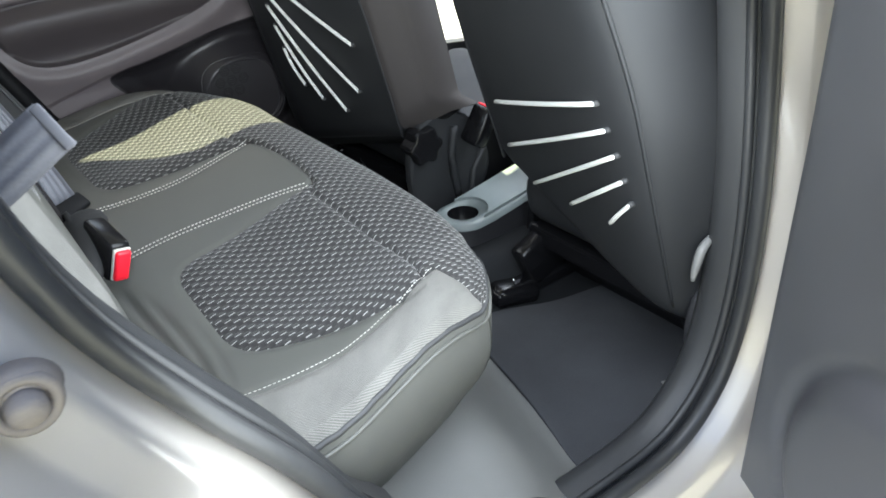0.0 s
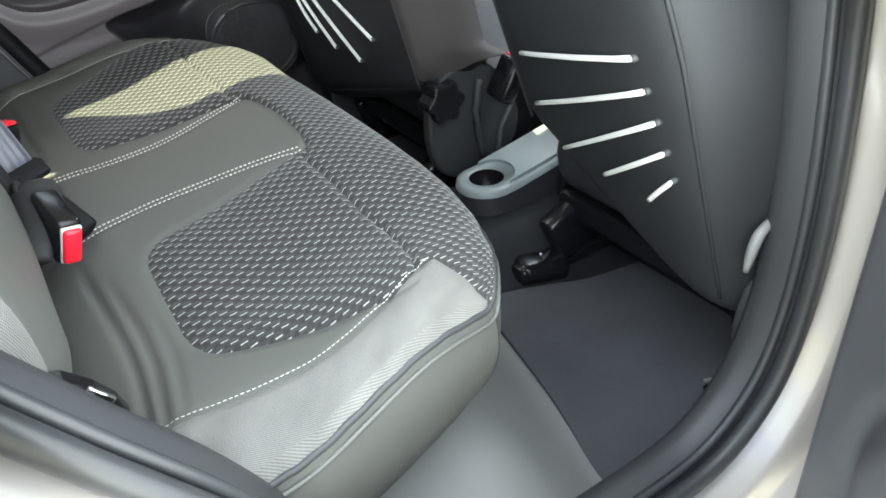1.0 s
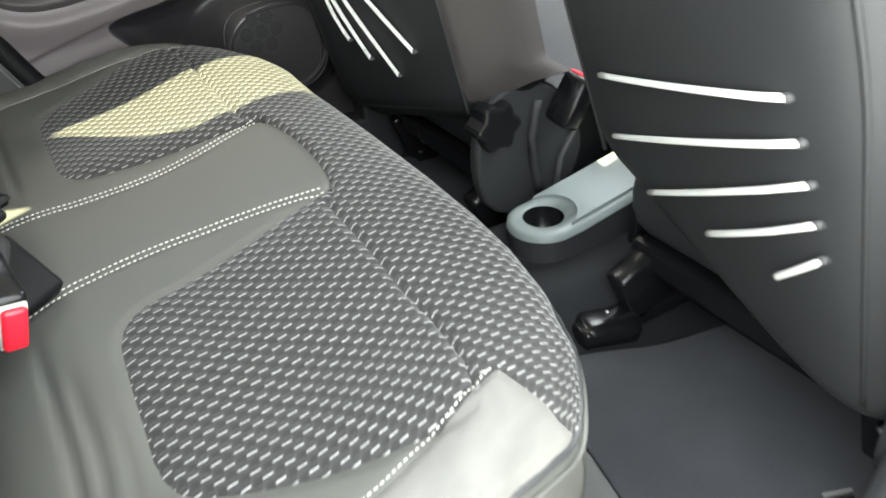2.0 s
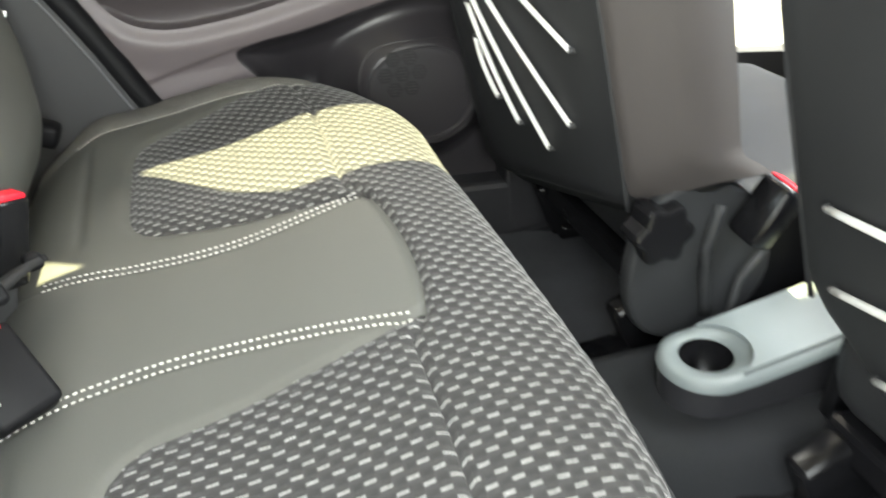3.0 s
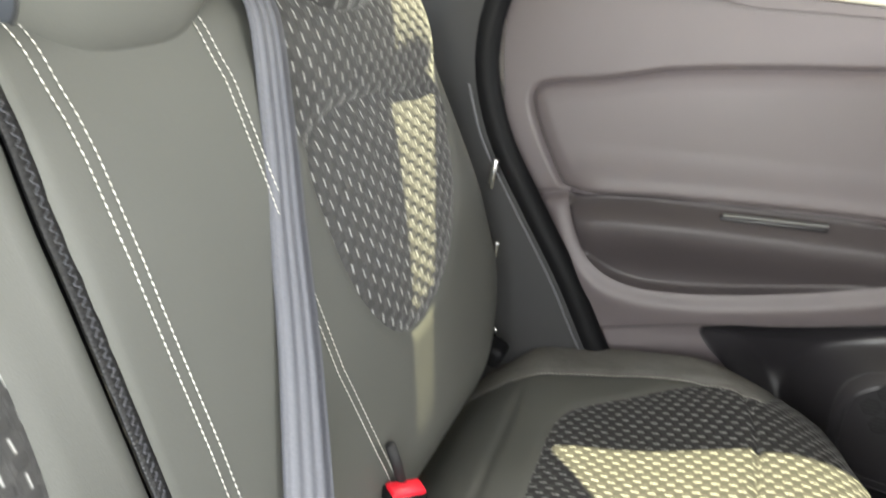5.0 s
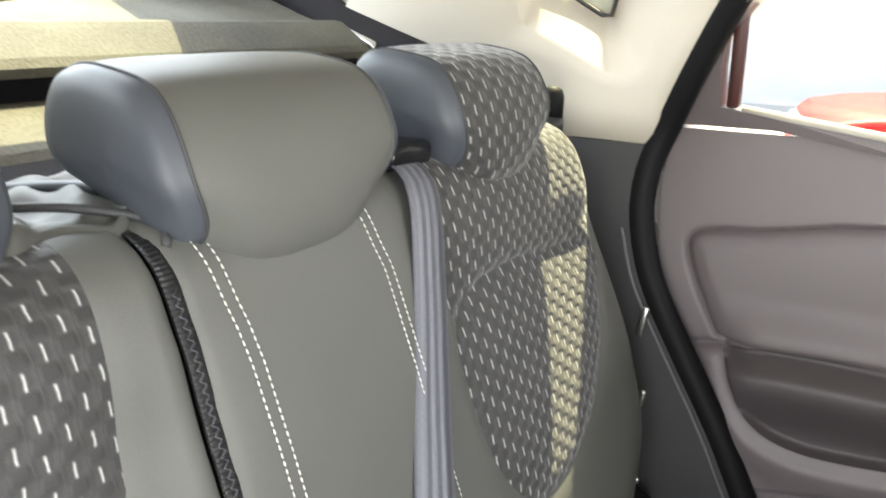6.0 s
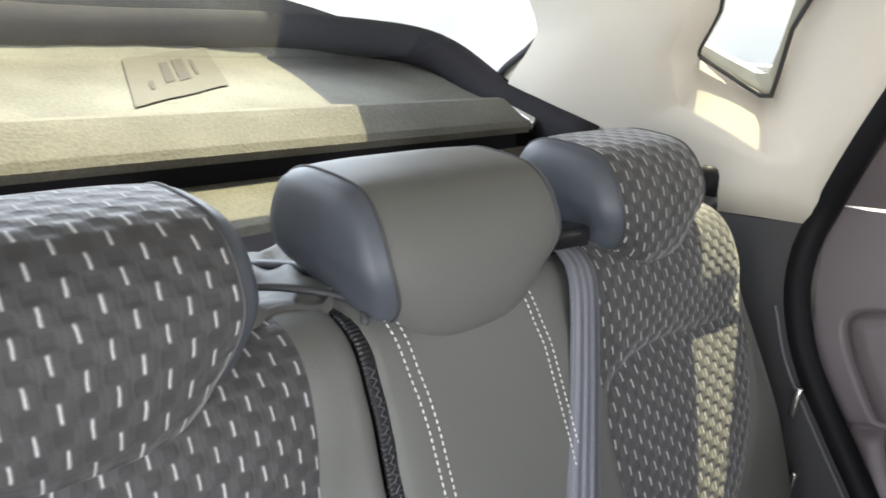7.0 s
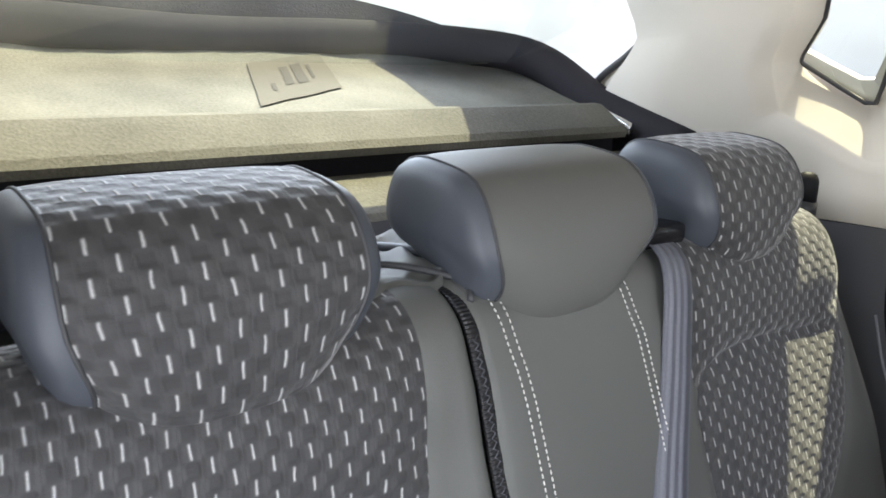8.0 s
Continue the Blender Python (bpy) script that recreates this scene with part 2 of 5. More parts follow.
# ---- mesh tools ----
def part(name, data, material, parent=None, label="", smooth=True):
    """One mesh object out of a bmesh, or of (verts, faces) or (verts, faces, cloth coordinates)."""
    me = bpy.data.meshes.new(name)
    if isinstance(data, bmesh.types.BMesh):
        data.to_mesh(me)
        data.free()
    else:
        me.from_pydata([tuple(v) for v in data[0]], [], [tuple(f) for f in data[1]])
        if len(data) > 2:
            lay = me.uv_layers.new(name="cloth")
            idx = np.empty(len(me.loops), dtype=np.int32)
            me.loops.foreach_get("vertex_index", idx)
            lay.data.foreach_set("uv", np.asarray(data[2], dtype=np.float32)[idx].ravel())
    if smooth:
        me.polygons.foreach_set("use_smooth", [True] * len(me.polygons))
    me.materials.append(material)
    me.update()
    ob = new(name, me)
    if parent is not None:
        ob.parent = parent
    if label:
        tagged(ob, label=label)
    return ob


def thing(name, label, category, group="", kind="", at=(0, 0, 0)):
    ob = new(name)
    ob.empty_display_size = 0.05
    ob.location = at
    return tagged(ob, label, category, group, kind)


def smoothstep(a, b, x):
    t = np.clip((x - a) / (b - a), 0, 1)
    return t * t * (3 - 2 * t)


def spline(pts, n):
    """Points on a Catmull-Rom curve through pts, evenly along its length."""
    p = np.array(pts, float)
    p = np.vstack([2 * p[0] - p[1], p, 2 * p[-1] - p[-2]])
    out = []
    for i in range(1, len(p) - 2):
        for t in np.linspace(0, 1, 24, endpoint=False):
            a, b, c, d = p[i - 1:i + 3]
            out.append(0.5 * (2 * b + (c - a) * t + (2 * a - 5 * b + 4 * c - d) * t * t + (3 * b - a - 3 * c + d) * t ** 3))
    out.append(p[-2])
    out = np.array(out)
    s = np.concatenate([[0], np.cumsum(np.linalg.norm(np.diff(out, axis=0), axis=1))])
    k = np.linspace(0, s[-1], n)
    return np.stack([np.interp(k, s, out[:, j]) for j in range(out.shape[1])], 1)


def poly_distance(pts):
    """A function that gives how far inside a closed outline a point lies (outside: minus)."""
    p = np.array(pts, float)
    q = np.roll(p, -1, axis=0)

    def inside(u, v):
        u, v = np.asarray(u, float), np.asarray(v, float)
        best = np.full(u.shape, 9.0)
        odd = np.zeros(u.shape, bool)
        for (ax, ay), (bx, by) in zip(p, q):
            dx, dy = bx - ax, by - ay
            t = np.clip(((u - ax) * dx + (v - ay) * dy) / (dx * dx + dy * dy + 1e-12), 0, 1)
            best = np.minimum(best, np.hypot(u - ax - t * dx, v - ay - t * dy))
            cross = ((ay > v) != (by > v)) & (u < dx * (v - ay) / (dy + 1e-12 * (dy == 0)) + ax)
            odd ^= cross
        return np.where(odd, best, -best)
    return inside


def panels(place, us, vs, regions, cloth=lambda u, v: (u, v)):
    """Cuts a surface place(u, v) -> x, y, z into panels: regions is a list of (name, inside(u, v)), the rest is "rest".
    Cells are cut along the outlines, so that neighbours meet without a gap."""
    U, V = np.meshgrid(us, vs, indexing="ij")
    vals = [f(U, V) for _, f in regions]
    names = [n for n, _ in regions] + ["rest"]
    out = {n: ([], {}, []) for n in names}

    def add(name, poly):
        uv, seen, faces = out[name]
        face = []
        for u, v in poly:
            key = (round(u, 6), round(v, 6))
            if key not in seen:
                seen[key] = len(uv)
                uv.append(key)
            if not face or face[-1] != seen[key]:
                face.append(seen[key])
        if len(face) > 2 and face[0] == face[-1]:
            face.pop()
        if len(face) > 2:
            faces.append(face)

    def cut(poly, w, keep):
        res = []
        for i in range(len(poly)):
            a, b, wa, wb = poly[i], poly[(i + 1) % len(poly)], w[i] * keep, w[(i + 1) % len(poly)] * keep
            if wa >= 0:
                res.append(a)
            if (wa >= 0) != (wb >= 0):
                t = wa / (wa - wb)
                res.append((a[0] + (b[0] - a[0]) * t, a[1] + (b[1] - a[1]) * t))
        return res

    for i in range(len(us) - 1):
        for j in range(len(vs) - 1):
            ids = ((i, j), (i + 1, j), (i + 1, j + 1), (i, j + 1))
            poly = [(us[a], vs[b]) for a, b in ids]
            left = True
            first = True
            for (name, f), val in zip(regions, vals):
                w = [val[k] for k in ids] if first else [float(f(np.float64(p[0]), np.float64(p[1]))) for p in poly]
                if all(k < 0 for k in w):
                    continue
                if all(k >= 0 for k in w):
                    add(name, poly)
                    left = False
                    break
                add(name, cut(poly, w, 1))
                poly = cut(poly, w, -1)
                first = False
                if len(poly) < 3:
                    left = False
                    break
            if left:
                add("rest", poly)
    done = {}
    for name, (uv, _, faces) in out.items():
        if faces:
            a = np.array(uv)
            x, y, z = place(a[:, 0], a[:, 1])
            cu, cv = cloth(a[:, 0], a[:, 1])
            done[name] = (np.stack([x, y, z], 1), faces, np.stack([cu, cv], 1))
    return done


def sheet(place, us, vs):
    U, V = np.meshgrid(us, vs, indexing="ij")
    x, y, z = place(U.ravel(), V.ravel())
    n, m = len(us), len(vs)
    faces = [(i * m + j, (i + 1) * m + j, (i + 1) * m + j + 1, i * m + j + 1) for i in range(n - 1) for j in range(m - 1)]
    return np.stack([x, y, z], 1), faces, np.stack([U.ravel(), V.ravel()], 1)


def tube(pts, radius, sides=8, closed=False, flat=1.0, up=(0, 0, 1)):
    """A round or flattened bar along points; radius may be a list."""
    p = [Vector(q) for q in pts]
    r = radius if hasattr(radius, "__len__") else [radius] * len(p)
    verts, faces, uv = [], [], []
    run = 0.0
    for i, q in enumerate(p):
        a, b = (p[i - 1], p[(i + 1) % len(p)]) if closed else (p[max(0, i - 1)], p[min(len(p) - 1, i + 1)])
        d = (b - a).normalized()
        side = d.cross(Vector(up))
        side = side.normalized() if side.length > 1e-5 else d.orthogonal().normalized()
        top = side.cross(d)
        run += (q - p[i - 1]).length if i else 0
        for k in range(sides):
            c = 2 * math.pi * k / sides
            verts.append(q + side * math.cos(c) * r[i] + top * math.sin(c) * r[i] * flat)
            uv.append((run, c * r[i]))
    m = len(p)
    for i in range(m if closed else m - 1):
        for k in range(sides):
            j = (i + 1) % m
            faces.append((i * sides + k, i * sides + (k + 1) % sides, j * sides + (k + 1) % sides, j * sides + k))
    if not closed:
        faces.append(tuple(range(sides))[::-1])
        faces.append(tuple((m - 1) * sides + k for k in range(sides)))
    return verts, faces, uv


def ribbon(pts, normals, width, thick=0.0015):
    """A flat strap along points, its broad side facing the normals."""
    verts, faces, uv = [], [], []
    run = 0.0
    p = [Vector(q) for q in pts]
    for i, q in enumerate(p):
        d = (p[min(len(p) - 1, i + 1)] - p[max(0, i - 1)]).normalized()
        nn = Vector(normals[i]).normalized()
        side = d.cross(nn).normalized()
        run += (q - p[i - 1]).length if i else 0
        for a, b in ((-1, 1), (-0.33, 1), (0.33, 1), (1, 1), (1, -1), (-1, -1)):
            verts.append(q + side * a * width / 2 + nn * b * thick)
            uv.append((run, a * width / 2))
    k = 6
    for i in range(len(p) - 1):
        for j in range(k):
            faces.append((i * k + j, (i + 1) * k + j, (i + 1) * k + (j + 1) % k, i * k + (j + 1) % k))
    faces += [tuple(range(k)), tuple((len(p) - 1) * k + j for j in range(k))[::-1]]
    return verts, faces, uv


def box(size, at=(0, 0, 0), bevel=0.0, turn=(0, 0, 0), segments=2, taper=None):
    bm = bmesh.new()
    bmesh.ops.create_cube(bm, size=1)
    for v in bm.verts:
        v.co = Vector((v.co.x * size[0], v.co.y * size[1], v.co.z * size[2]))
        if taper and v.co.z > 0:
            v.co.x *= taper[0]
            v.co.y *= taper[1]
    if bevel:
        bmesh.ops.bevel(bm, geom=bm.edges[:], offset=bevel, segments=segments, affect="EDGES", profile=0.5)
    bmesh.ops.transform(bm, matrix=pose(*at, *turn), verts=bm.verts)
    return bm


def prism(outline, y0, y1, axis="y", bevel=0.0):
    """An outline in two axes, drawn out along the third."""
    bm = bmesh.new()

    def put(a, b, c):
        return {"y": (a, c, b), "x": (c, a, b), "z": (a, b, c)}[axis]
    lo = [bm.verts.new(put(a, b, y0)) for a, b in outline]
    hi = [bm.verts.new(put(a, b, y1)) for a, b in outline]
    n = len(lo)
    bm.faces.new(lo)
    bm.faces.new(hi[::-1])
    for i in range(n):
        bm.faces.new((lo[i], hi[i], hi[(i + 1) % n], lo[(i + 1) % n]))
    bmesh.ops.recalc_face_normals(bm, faces=bm.faces)
    if bevel:
        e = [k for k in bm.edges if abs(k.verts[0].co["xyz".index(axis)] - k.verts[1].co["xyz".index(axis)]) < 1e-6]
        bmesh.ops.bevel(bm, geom=e, offset=bevel, segments=2, affect="EDGES", profile=0.5)
    return bm


def stitches(line, normal, length=0.0045, gap=0.0025, thick=0.0011, lift=0.0006):
    """A row of single stitches along a line of places."""
    p = np.array(line, float)
    s = np.concatenate([[0], np.cumsum(np.linalg.norm(np.diff(p, axis=0), axis=1))])
    nn = np.array(normal, float)
    verts, faces = [], []
    k = 0.0
    while k + length < s[-1]:
        a = np.array([np.interp(k, s, p[:, j]) for j in range(3)])
        b = np.array([np.interp(k + length, s, p[:, j]) for j in range(3)])
        f = np.interp(k, s, np.arange(len(p)))
        up = nn[int(f)] if nn.ndim > 1 else nn
        d = (b - a) / np.linalg.norm(b - a)
        side = np.cross(d, up) * thick
        up = up * thick
        base = len(verts)
        for q, w in ((a, 0.5), (a * 0.7 + b * 0.3, 1), (a * 0.3 + b * 0.7, 1), (b, 0.5)):
            q = q + up / thick * lift
            verts += [q + side * w, q + up * w, q - side * w, q - up * w]
        for i in range(3):
            for j in range(4):
                faces.append((base + i * 4 + j, base + i * 4 + (j + 1) % 4, base + i * 4 + 4 + (j + 1) % 4, base + i * 4 + 4 + j))
        faces += [(base, base + 3, base + 2, base + 1), (base + 12, base + 13, base + 14, base + 15)]
        k += length + gap
    return verts, faces

# ---- rear bench ----
def chaikin(pts, times=3):
    p = [tuple(q) for q in pts]
    for _ in range(times):
        out = []
        for i in range(len(p)):
            a, b = p[i], p[(i + 1) % len(p)]
            out += [(a[0] * 0.75 + b[0] * 0.25, a[1] * 0.75 + b[1] * 0.25), (a[0] * 0.25 + b[0] * 0.75, a[1] * 0.25 + b[1] * 0.75)]
        p = out
    return p


class Profile:
    """A curve in x and z with its outward normal, by its length."""
    def __init__(self, pts, n=200):
        self.p = spline(pts, n)
        self.s = np.concatenate([[0], np.cumsum(np.linalg.norm(np.diff(self.p, axis=0), axis=1))])
        d = np.gradient(self.p, axis=0)
        d /= np.linalg.norm(d, axis=1)[:, None]
        self.n = np.stack([-d[:, 1], d[:, 0]], 1)
        self.length = self.s[-1]

    def at(self, u):
        return [np.interp(u, self.s, k) for k in (self.p[:, 0], self.p[:, 1], self.n[:, 0], self.n[:, 1])]

    def where(self, axis, value):
        i = int(np.argmax((self.p[:, axis] >= value)))
        return float(self.s[i])


CUSH = Profile([(-0.045, 0.595), (-0.012, 0.622), (0.020, 0.638), (0.058, 0.648), (0.095, 0.653), (0.14, 0.655), (0.25, 0.664), (0.36, 0.684), (0.44, 0.697), (0.505, 0.692), (0.538, 0.673), (0.553, 0.645)])
CX0 = CUSH.where(0, 0.14) - 0.14
VMAX = 0.686         # half of the cover's own width
EDGE_X = (-0.05, 0.0, 0.13, 0.28, 0.385, 0.46, 0.525, 0.55)
EDGE_Y = (0.640, 0.658, 0.674, 0.676, 0.656, 0.636, 0.611, 0.596)


def cushion_front(y, x):
    """How far the front edge is drawn back towards the ends."""
    a = np.abs(y)
    inner = 1.0 - 0.24 * (np.maximum(0, a - 0.36) / 0.25) ** 2
    edge = np.interp(a, (0, 0.15, 0.27, 0.36, 0.44, 0.52, 0.585, 0.62, 0.70), (1.0, 0.998, 0.990, 0.974, 0.944, 0.880, 0.800, 0.745, 0.62))
    edge = edge + 0.036 * smoothstep(0.22, 0.42, y)
    t = smoothstep(0.22, 0.48, x)
    return inner + (edge - inner) * t


def lateral(v, x):
    """Across the cushion: drawn in towards the rounded corners."""
    a = np.abs(v)
    half = np.interp(x, EDGE_X, EDGE_Y) + np.where(v > 0, 0.016, 0.008)
    return np.sign(v) * (a - (VMAX - half) * (np.maximum(0, a - 0.42) / (VMAX - 0.42)) ** 2)


_pocket = [(0.125, 0.195), (0.118, 0.33), (0.118, 0.475), (0.20, 0.52), (0.33, 0.565), (0.46, 0.60), (0.50, 0.40), (0.47, 0.10), (0.40, 0.138), (0.32, 0.154), (0.22, 0.178)]
_pd = poly_distance(chaikin([(a + CX0, b) for a, b in _pocket], 2))


def in_pocket_right(u, v):
    return _pd(u, -v)


def in_pocket_left(u, v):
    return _pd(u, v)


def bolster_line(u):
    """Where the seam of the side bolster runs: drawn in at both ends."""
    return np.interp(u - CX0, (0.0, 0.02, 0.10, 0.18, 0.26, 0.32, 0.37, 0.41, 0.46, 0.50), (0.555, 0.562, 0.575, 0.586, 0.593, 0.592, 0.585, 0.573, 0.552, 0.530))


def in_band(u, v):
    a = np.abs(v)
    edge = CX0 + 0.393 + 0.037 * smoothstep(0.35, 0.60, a) + 0.038 * np.sqrt(np.clip(1 - (a / 0.165) ** 2, 0, 1))
    return u - edge


def in_bolster(u, v):
    a = np.abs(v)
    return np.minimum(a - bolster_line(u), CX0 + 0.455 + (a - 0.55) * 0.75 - u)


def mid_seam(u, side):
    f = np.clip((u - CX0) / 0.40, 0, 1)
    return (0.135 - 0.022 * np.sin(f * math.pi)) if side > 0 else (0.128 - 0.046 * np.sin(f * math.pi) + 0.007 * f)


def crease(f, depth=0.004, width=0.006):
    return -depth * np.exp(-(f / width) ** 2)


def cushion_place(u, v):
    x, z, nx, nz = CUSH.at(u)
    y = lateral(v, x)
    a = np.abs(v)
    top = smoothstep(CX0 + 0.56, CX0 + 0.40, u) * smoothstep(CX0 - 0.02, CX0 + 0.10, u)
    flank = smoothstep(0.44, 0.60, a)
    z = z + flank * np.maximum(0, 0.684 - z) * smoothstep(CX0 + 0.33, CX0 + 0.52, u) * 0.75
    h = top * 0.014 * smoothstep(0.40, 0.57, a) - 0.013 * (np.maximum(0, a - 0.60) / 0.086) ** 2 - 0.010 * smoothstep(0.674, VMAX, a)
    h = h + np.where(in_bolster(u, v) < 0, crease(in_band(u, v), 0.006, 0.0045), 0) + crease(in_bolster(u, v), 0.003)
    pk = np.maximum(in_pocket_right(u, v), in_pocket_left(u, v))
    h = h + np.where(in_band(u, v) < 0, crease(pk, 0.003, 0.005) + 0.004 * smoothstep(0.0, 0.05, pk), 0)
    for at, amp, y0, y1 in ((0.050, 0.0050, -0.60, -0.16), (0.071, 0.0040, -0.60, -0.24), (0.094, 0.0022, -0.58, -0.34), (0.058, 0.0035, 0.20, 0.56)):
        run = smoothstep(y0 - 0.02, y0 + 0.06, v) * smoothstep(y1 + 0.02, y1 - 0.10, v)
        h = h - amp * run * np.exp(-((u - CX0 - at - 0.006 * np.sin(v * 11)) / 0.006) ** 2)
    for side in (-1, 1):
        seam = np.abs(v - side * mid_seam(u, side))
        h = h + np.where(in_band(u, v) < 0, crease(seam, 0.004, 0.006), 0)
    xs = (x + nx * h * (1 - flank)) * np.where(x > 0, cushion_front(y, x), 1)
    return xs, y, z + (nz * (1 - flank) + flank) * h


def cushion():
    bench = thing("rear_seat_cushion", "dark grey vinyl rear bench cushion with patterned cloth inserts", "car seat")
    vmax = VMAX
    cut = panels(cushion_place, np.linspace(0, CUSH.length, 120), np.linspace(-vmax, vmax, 230),
                 [("bolster_right", lambda u, v: np.minimum(in_bolster(u, v), -v)), ("bolster_left", lambda u, v: np.minimum(in_bolster(u, v), v)), ("front_band", in_band),
                  ("pocket_right", in_pocket_right), ("pocket_left", in_pocket_left)])
    part("cover", cut["rest"], VINYL, bench, "smooth dark grey vinyl cover")
    part("front_band", cut["front_band"], CLOTH, bench, "charcoal cloth with rows of pale dashes")
    for k in ("right", "left"):
        part("seat_insert", cut["pocket_" + k], CLOTH, bench, "charcoal cloth insert with rows of pale dashes")
        part("side_bolster", cut["bolster_" + k], MESHVINYL, bench, "paler grained vinyl bolster")
    k = 60
    path_u = np.concatenate([np.linspace(0.01, CUSH.length, k), np.full(120, CUSH.length), np.linspace(CUSH.length, 0.01, k)])
    path_v = np.concatenate([np.full(k, -vmax), np.linspace(-vmax, vmax, 120), np.full(k, vmax)])
    x, y, z = cushion_place(path_u, path_v)
    rim = np.stack([x, y, z], 1)

    def skirt(i, w):
        q = np.stack([np.interp(i, np.arange(len(rim)), rim[:, j]) for j in range(3)], 1)
        bulge = 0.012 * np.sin(np.clip(w * 1.4, 0, 1) * math.pi) - 0.080 * w * w
        d = np.stack([np.maximum(0, q[:, 0] - 0.22) * 2.0, q[:, 1] * np.abs(q[:, 1]) * 1.6], 1)
        d /= np.linalg.norm(d, axis=1)[:, None] + 1e-6
        return q[:, 0] + d[:, 0] * bulge, q[:, 1] + d[:, 1] * bulge, q[:, 2] + (0.425 - q[:, 2]) * w
    part("skirt", sheet(skirt, np.arange(len(rim), dtype=float), np.linspace(0, 1, 12)), VINYL, bench, "smooth grey vinyl skirt")
    soft = rim.copy()
    for _ in range(14):
        soft[1:-1] = 0.25 * soft[:-2] + 0.5 * soft[1:-1] + 0.25 * soft[2:]
    k = np.arange(len(rim))
    wav = soft + np.stack([0.0006 * np.sin(k * 2.1), np.zeros(len(rim)), 0.0007 * np.sin(k * 1.3) - 0.002], 1)
    part("piping", tube(wav[2:-2], 0.0040, 8), PIPING, bench, "dark ruched seam piping")
    dd = np.stack([np.maximum(0, soft[:, 0] - 0.22) * 2.0, soft[:, 1] * np.abs(soft[:, 1]) * 1.6, 0 * k], 1)
    dd /= np.linalg.norm(dd, axis=1)[:, None] + 1e-6
    part("hem_ridge", tube((soft + dd * 0.005 + np.array((0, 0, -0.017)))[2:-2], 0.0028, 8), VINYL, bench, "thin welt below the piping")
    base = [(-0.10, -0.57), (-0.10, 0.57), (0.28, 0.55), (0.42, 0.40), (0.46, 0.0), (0.42, -0.40), (0.28, -0.55)]
    part("seat_base", prism(base, 0.33, 0.50, "z", 0.01), DARKPLASTIC, bench)
    # twin seams along the middle and single ones beside the bolsters
    for side in (-1, 1):
        for off in (-0.0065, 0.0065):
            us = np.linspace(CX0 + 0.030, CX0 + 0.405, 60)
            v = side * mid_seam(us, side) + off
            x, y, z = cushion_place(us, v)
            part("stitching", stitches(np.stack([x, y, z + 0.001], 1), (0, 0, 1)), THREAD, bench, "pale double stitching")
        us = np.linspace(CX0 + 0.030, CX0 + 0.452, 60)
        x, y, z = cushion_place(us, side * (bolster_line(us) - 0.005))
        part("stitching", stitches(np.stack([x, y, z + 0.0006], 1), (0, 0, 1), 0.0040, 0.0020, 0.0007), THREAD, bench, "pale stitching")
    return bench


cushion()

BACK = Profile([(-0.055, 0.60), (-0.026, 0.645), (-0.001, 0.69), (0.010, 0.75), (-0.013, 0.85), (-0.052, 0.98), (-0.095, 1.10), (-0.110, 1.145), (-0.117, 1.20), (-0.135, 1.25), (-0.170, 1.275), (-0.225, 1.275), (-0.275, 1.255), (-0.285, 1.22)])
BACK.n = -BACK.n
BTOP = BACK.where(1, 1.25)
SPLIT = -0.149


def back_half(z):
    return np.interp(z, (0.6, 0.75, 0.95, 1.15, 1.28), (0.60, 0.625, 0.63, 0.60, 0.568))


def zu(z):
    return BACK.where(1, z)


_binsert = [(1.125, 0.158), (1.05, 0.160), (0.98, 0.170), (0.925, 0.198), (0.888, 0.240), (0.884, 0.300), (0.898, 0.370), (0.930, 0.435), (1.00, 0.500), (1.07, 0.535), (1.13, 0.55), (1.142, 0.40), (1.155, 0.26)]
_bshould = [(1.10, 0.165), (1.20, 0.155), (1.30, 0.15), (1.40, 0.15), (1.42, 0.60), (1.20, 0.62), (1.14, 0.555), (1.07, 0.555), (1.0, 0.40)]


def _bu(z):
    return (z - 0.60) * 1.045 if z < 1.27 else BACK.length * 0.80 + (z - 1.27)


_bi = poly_distance(chaikin([(_bu(a), b) for a, b in _binsert], 2))
_bs = poly_distance(chaikin([(_bu(a), b) for a, b in _bshould], 2))


def lane(v, side):
    """Where a place across the bench lies in one seat's own pattern; the narrow seat's cloth keeps clear of the split."""
    return v if side > 0 else 0.155 + (-v - 0.205) * 1.145


def back_lane(u, y, side):
    """Distance inside insert and shoulder cloth of one seat."""
    return _bi(u, lane(y, side)), _bs(u, lane(y, side))


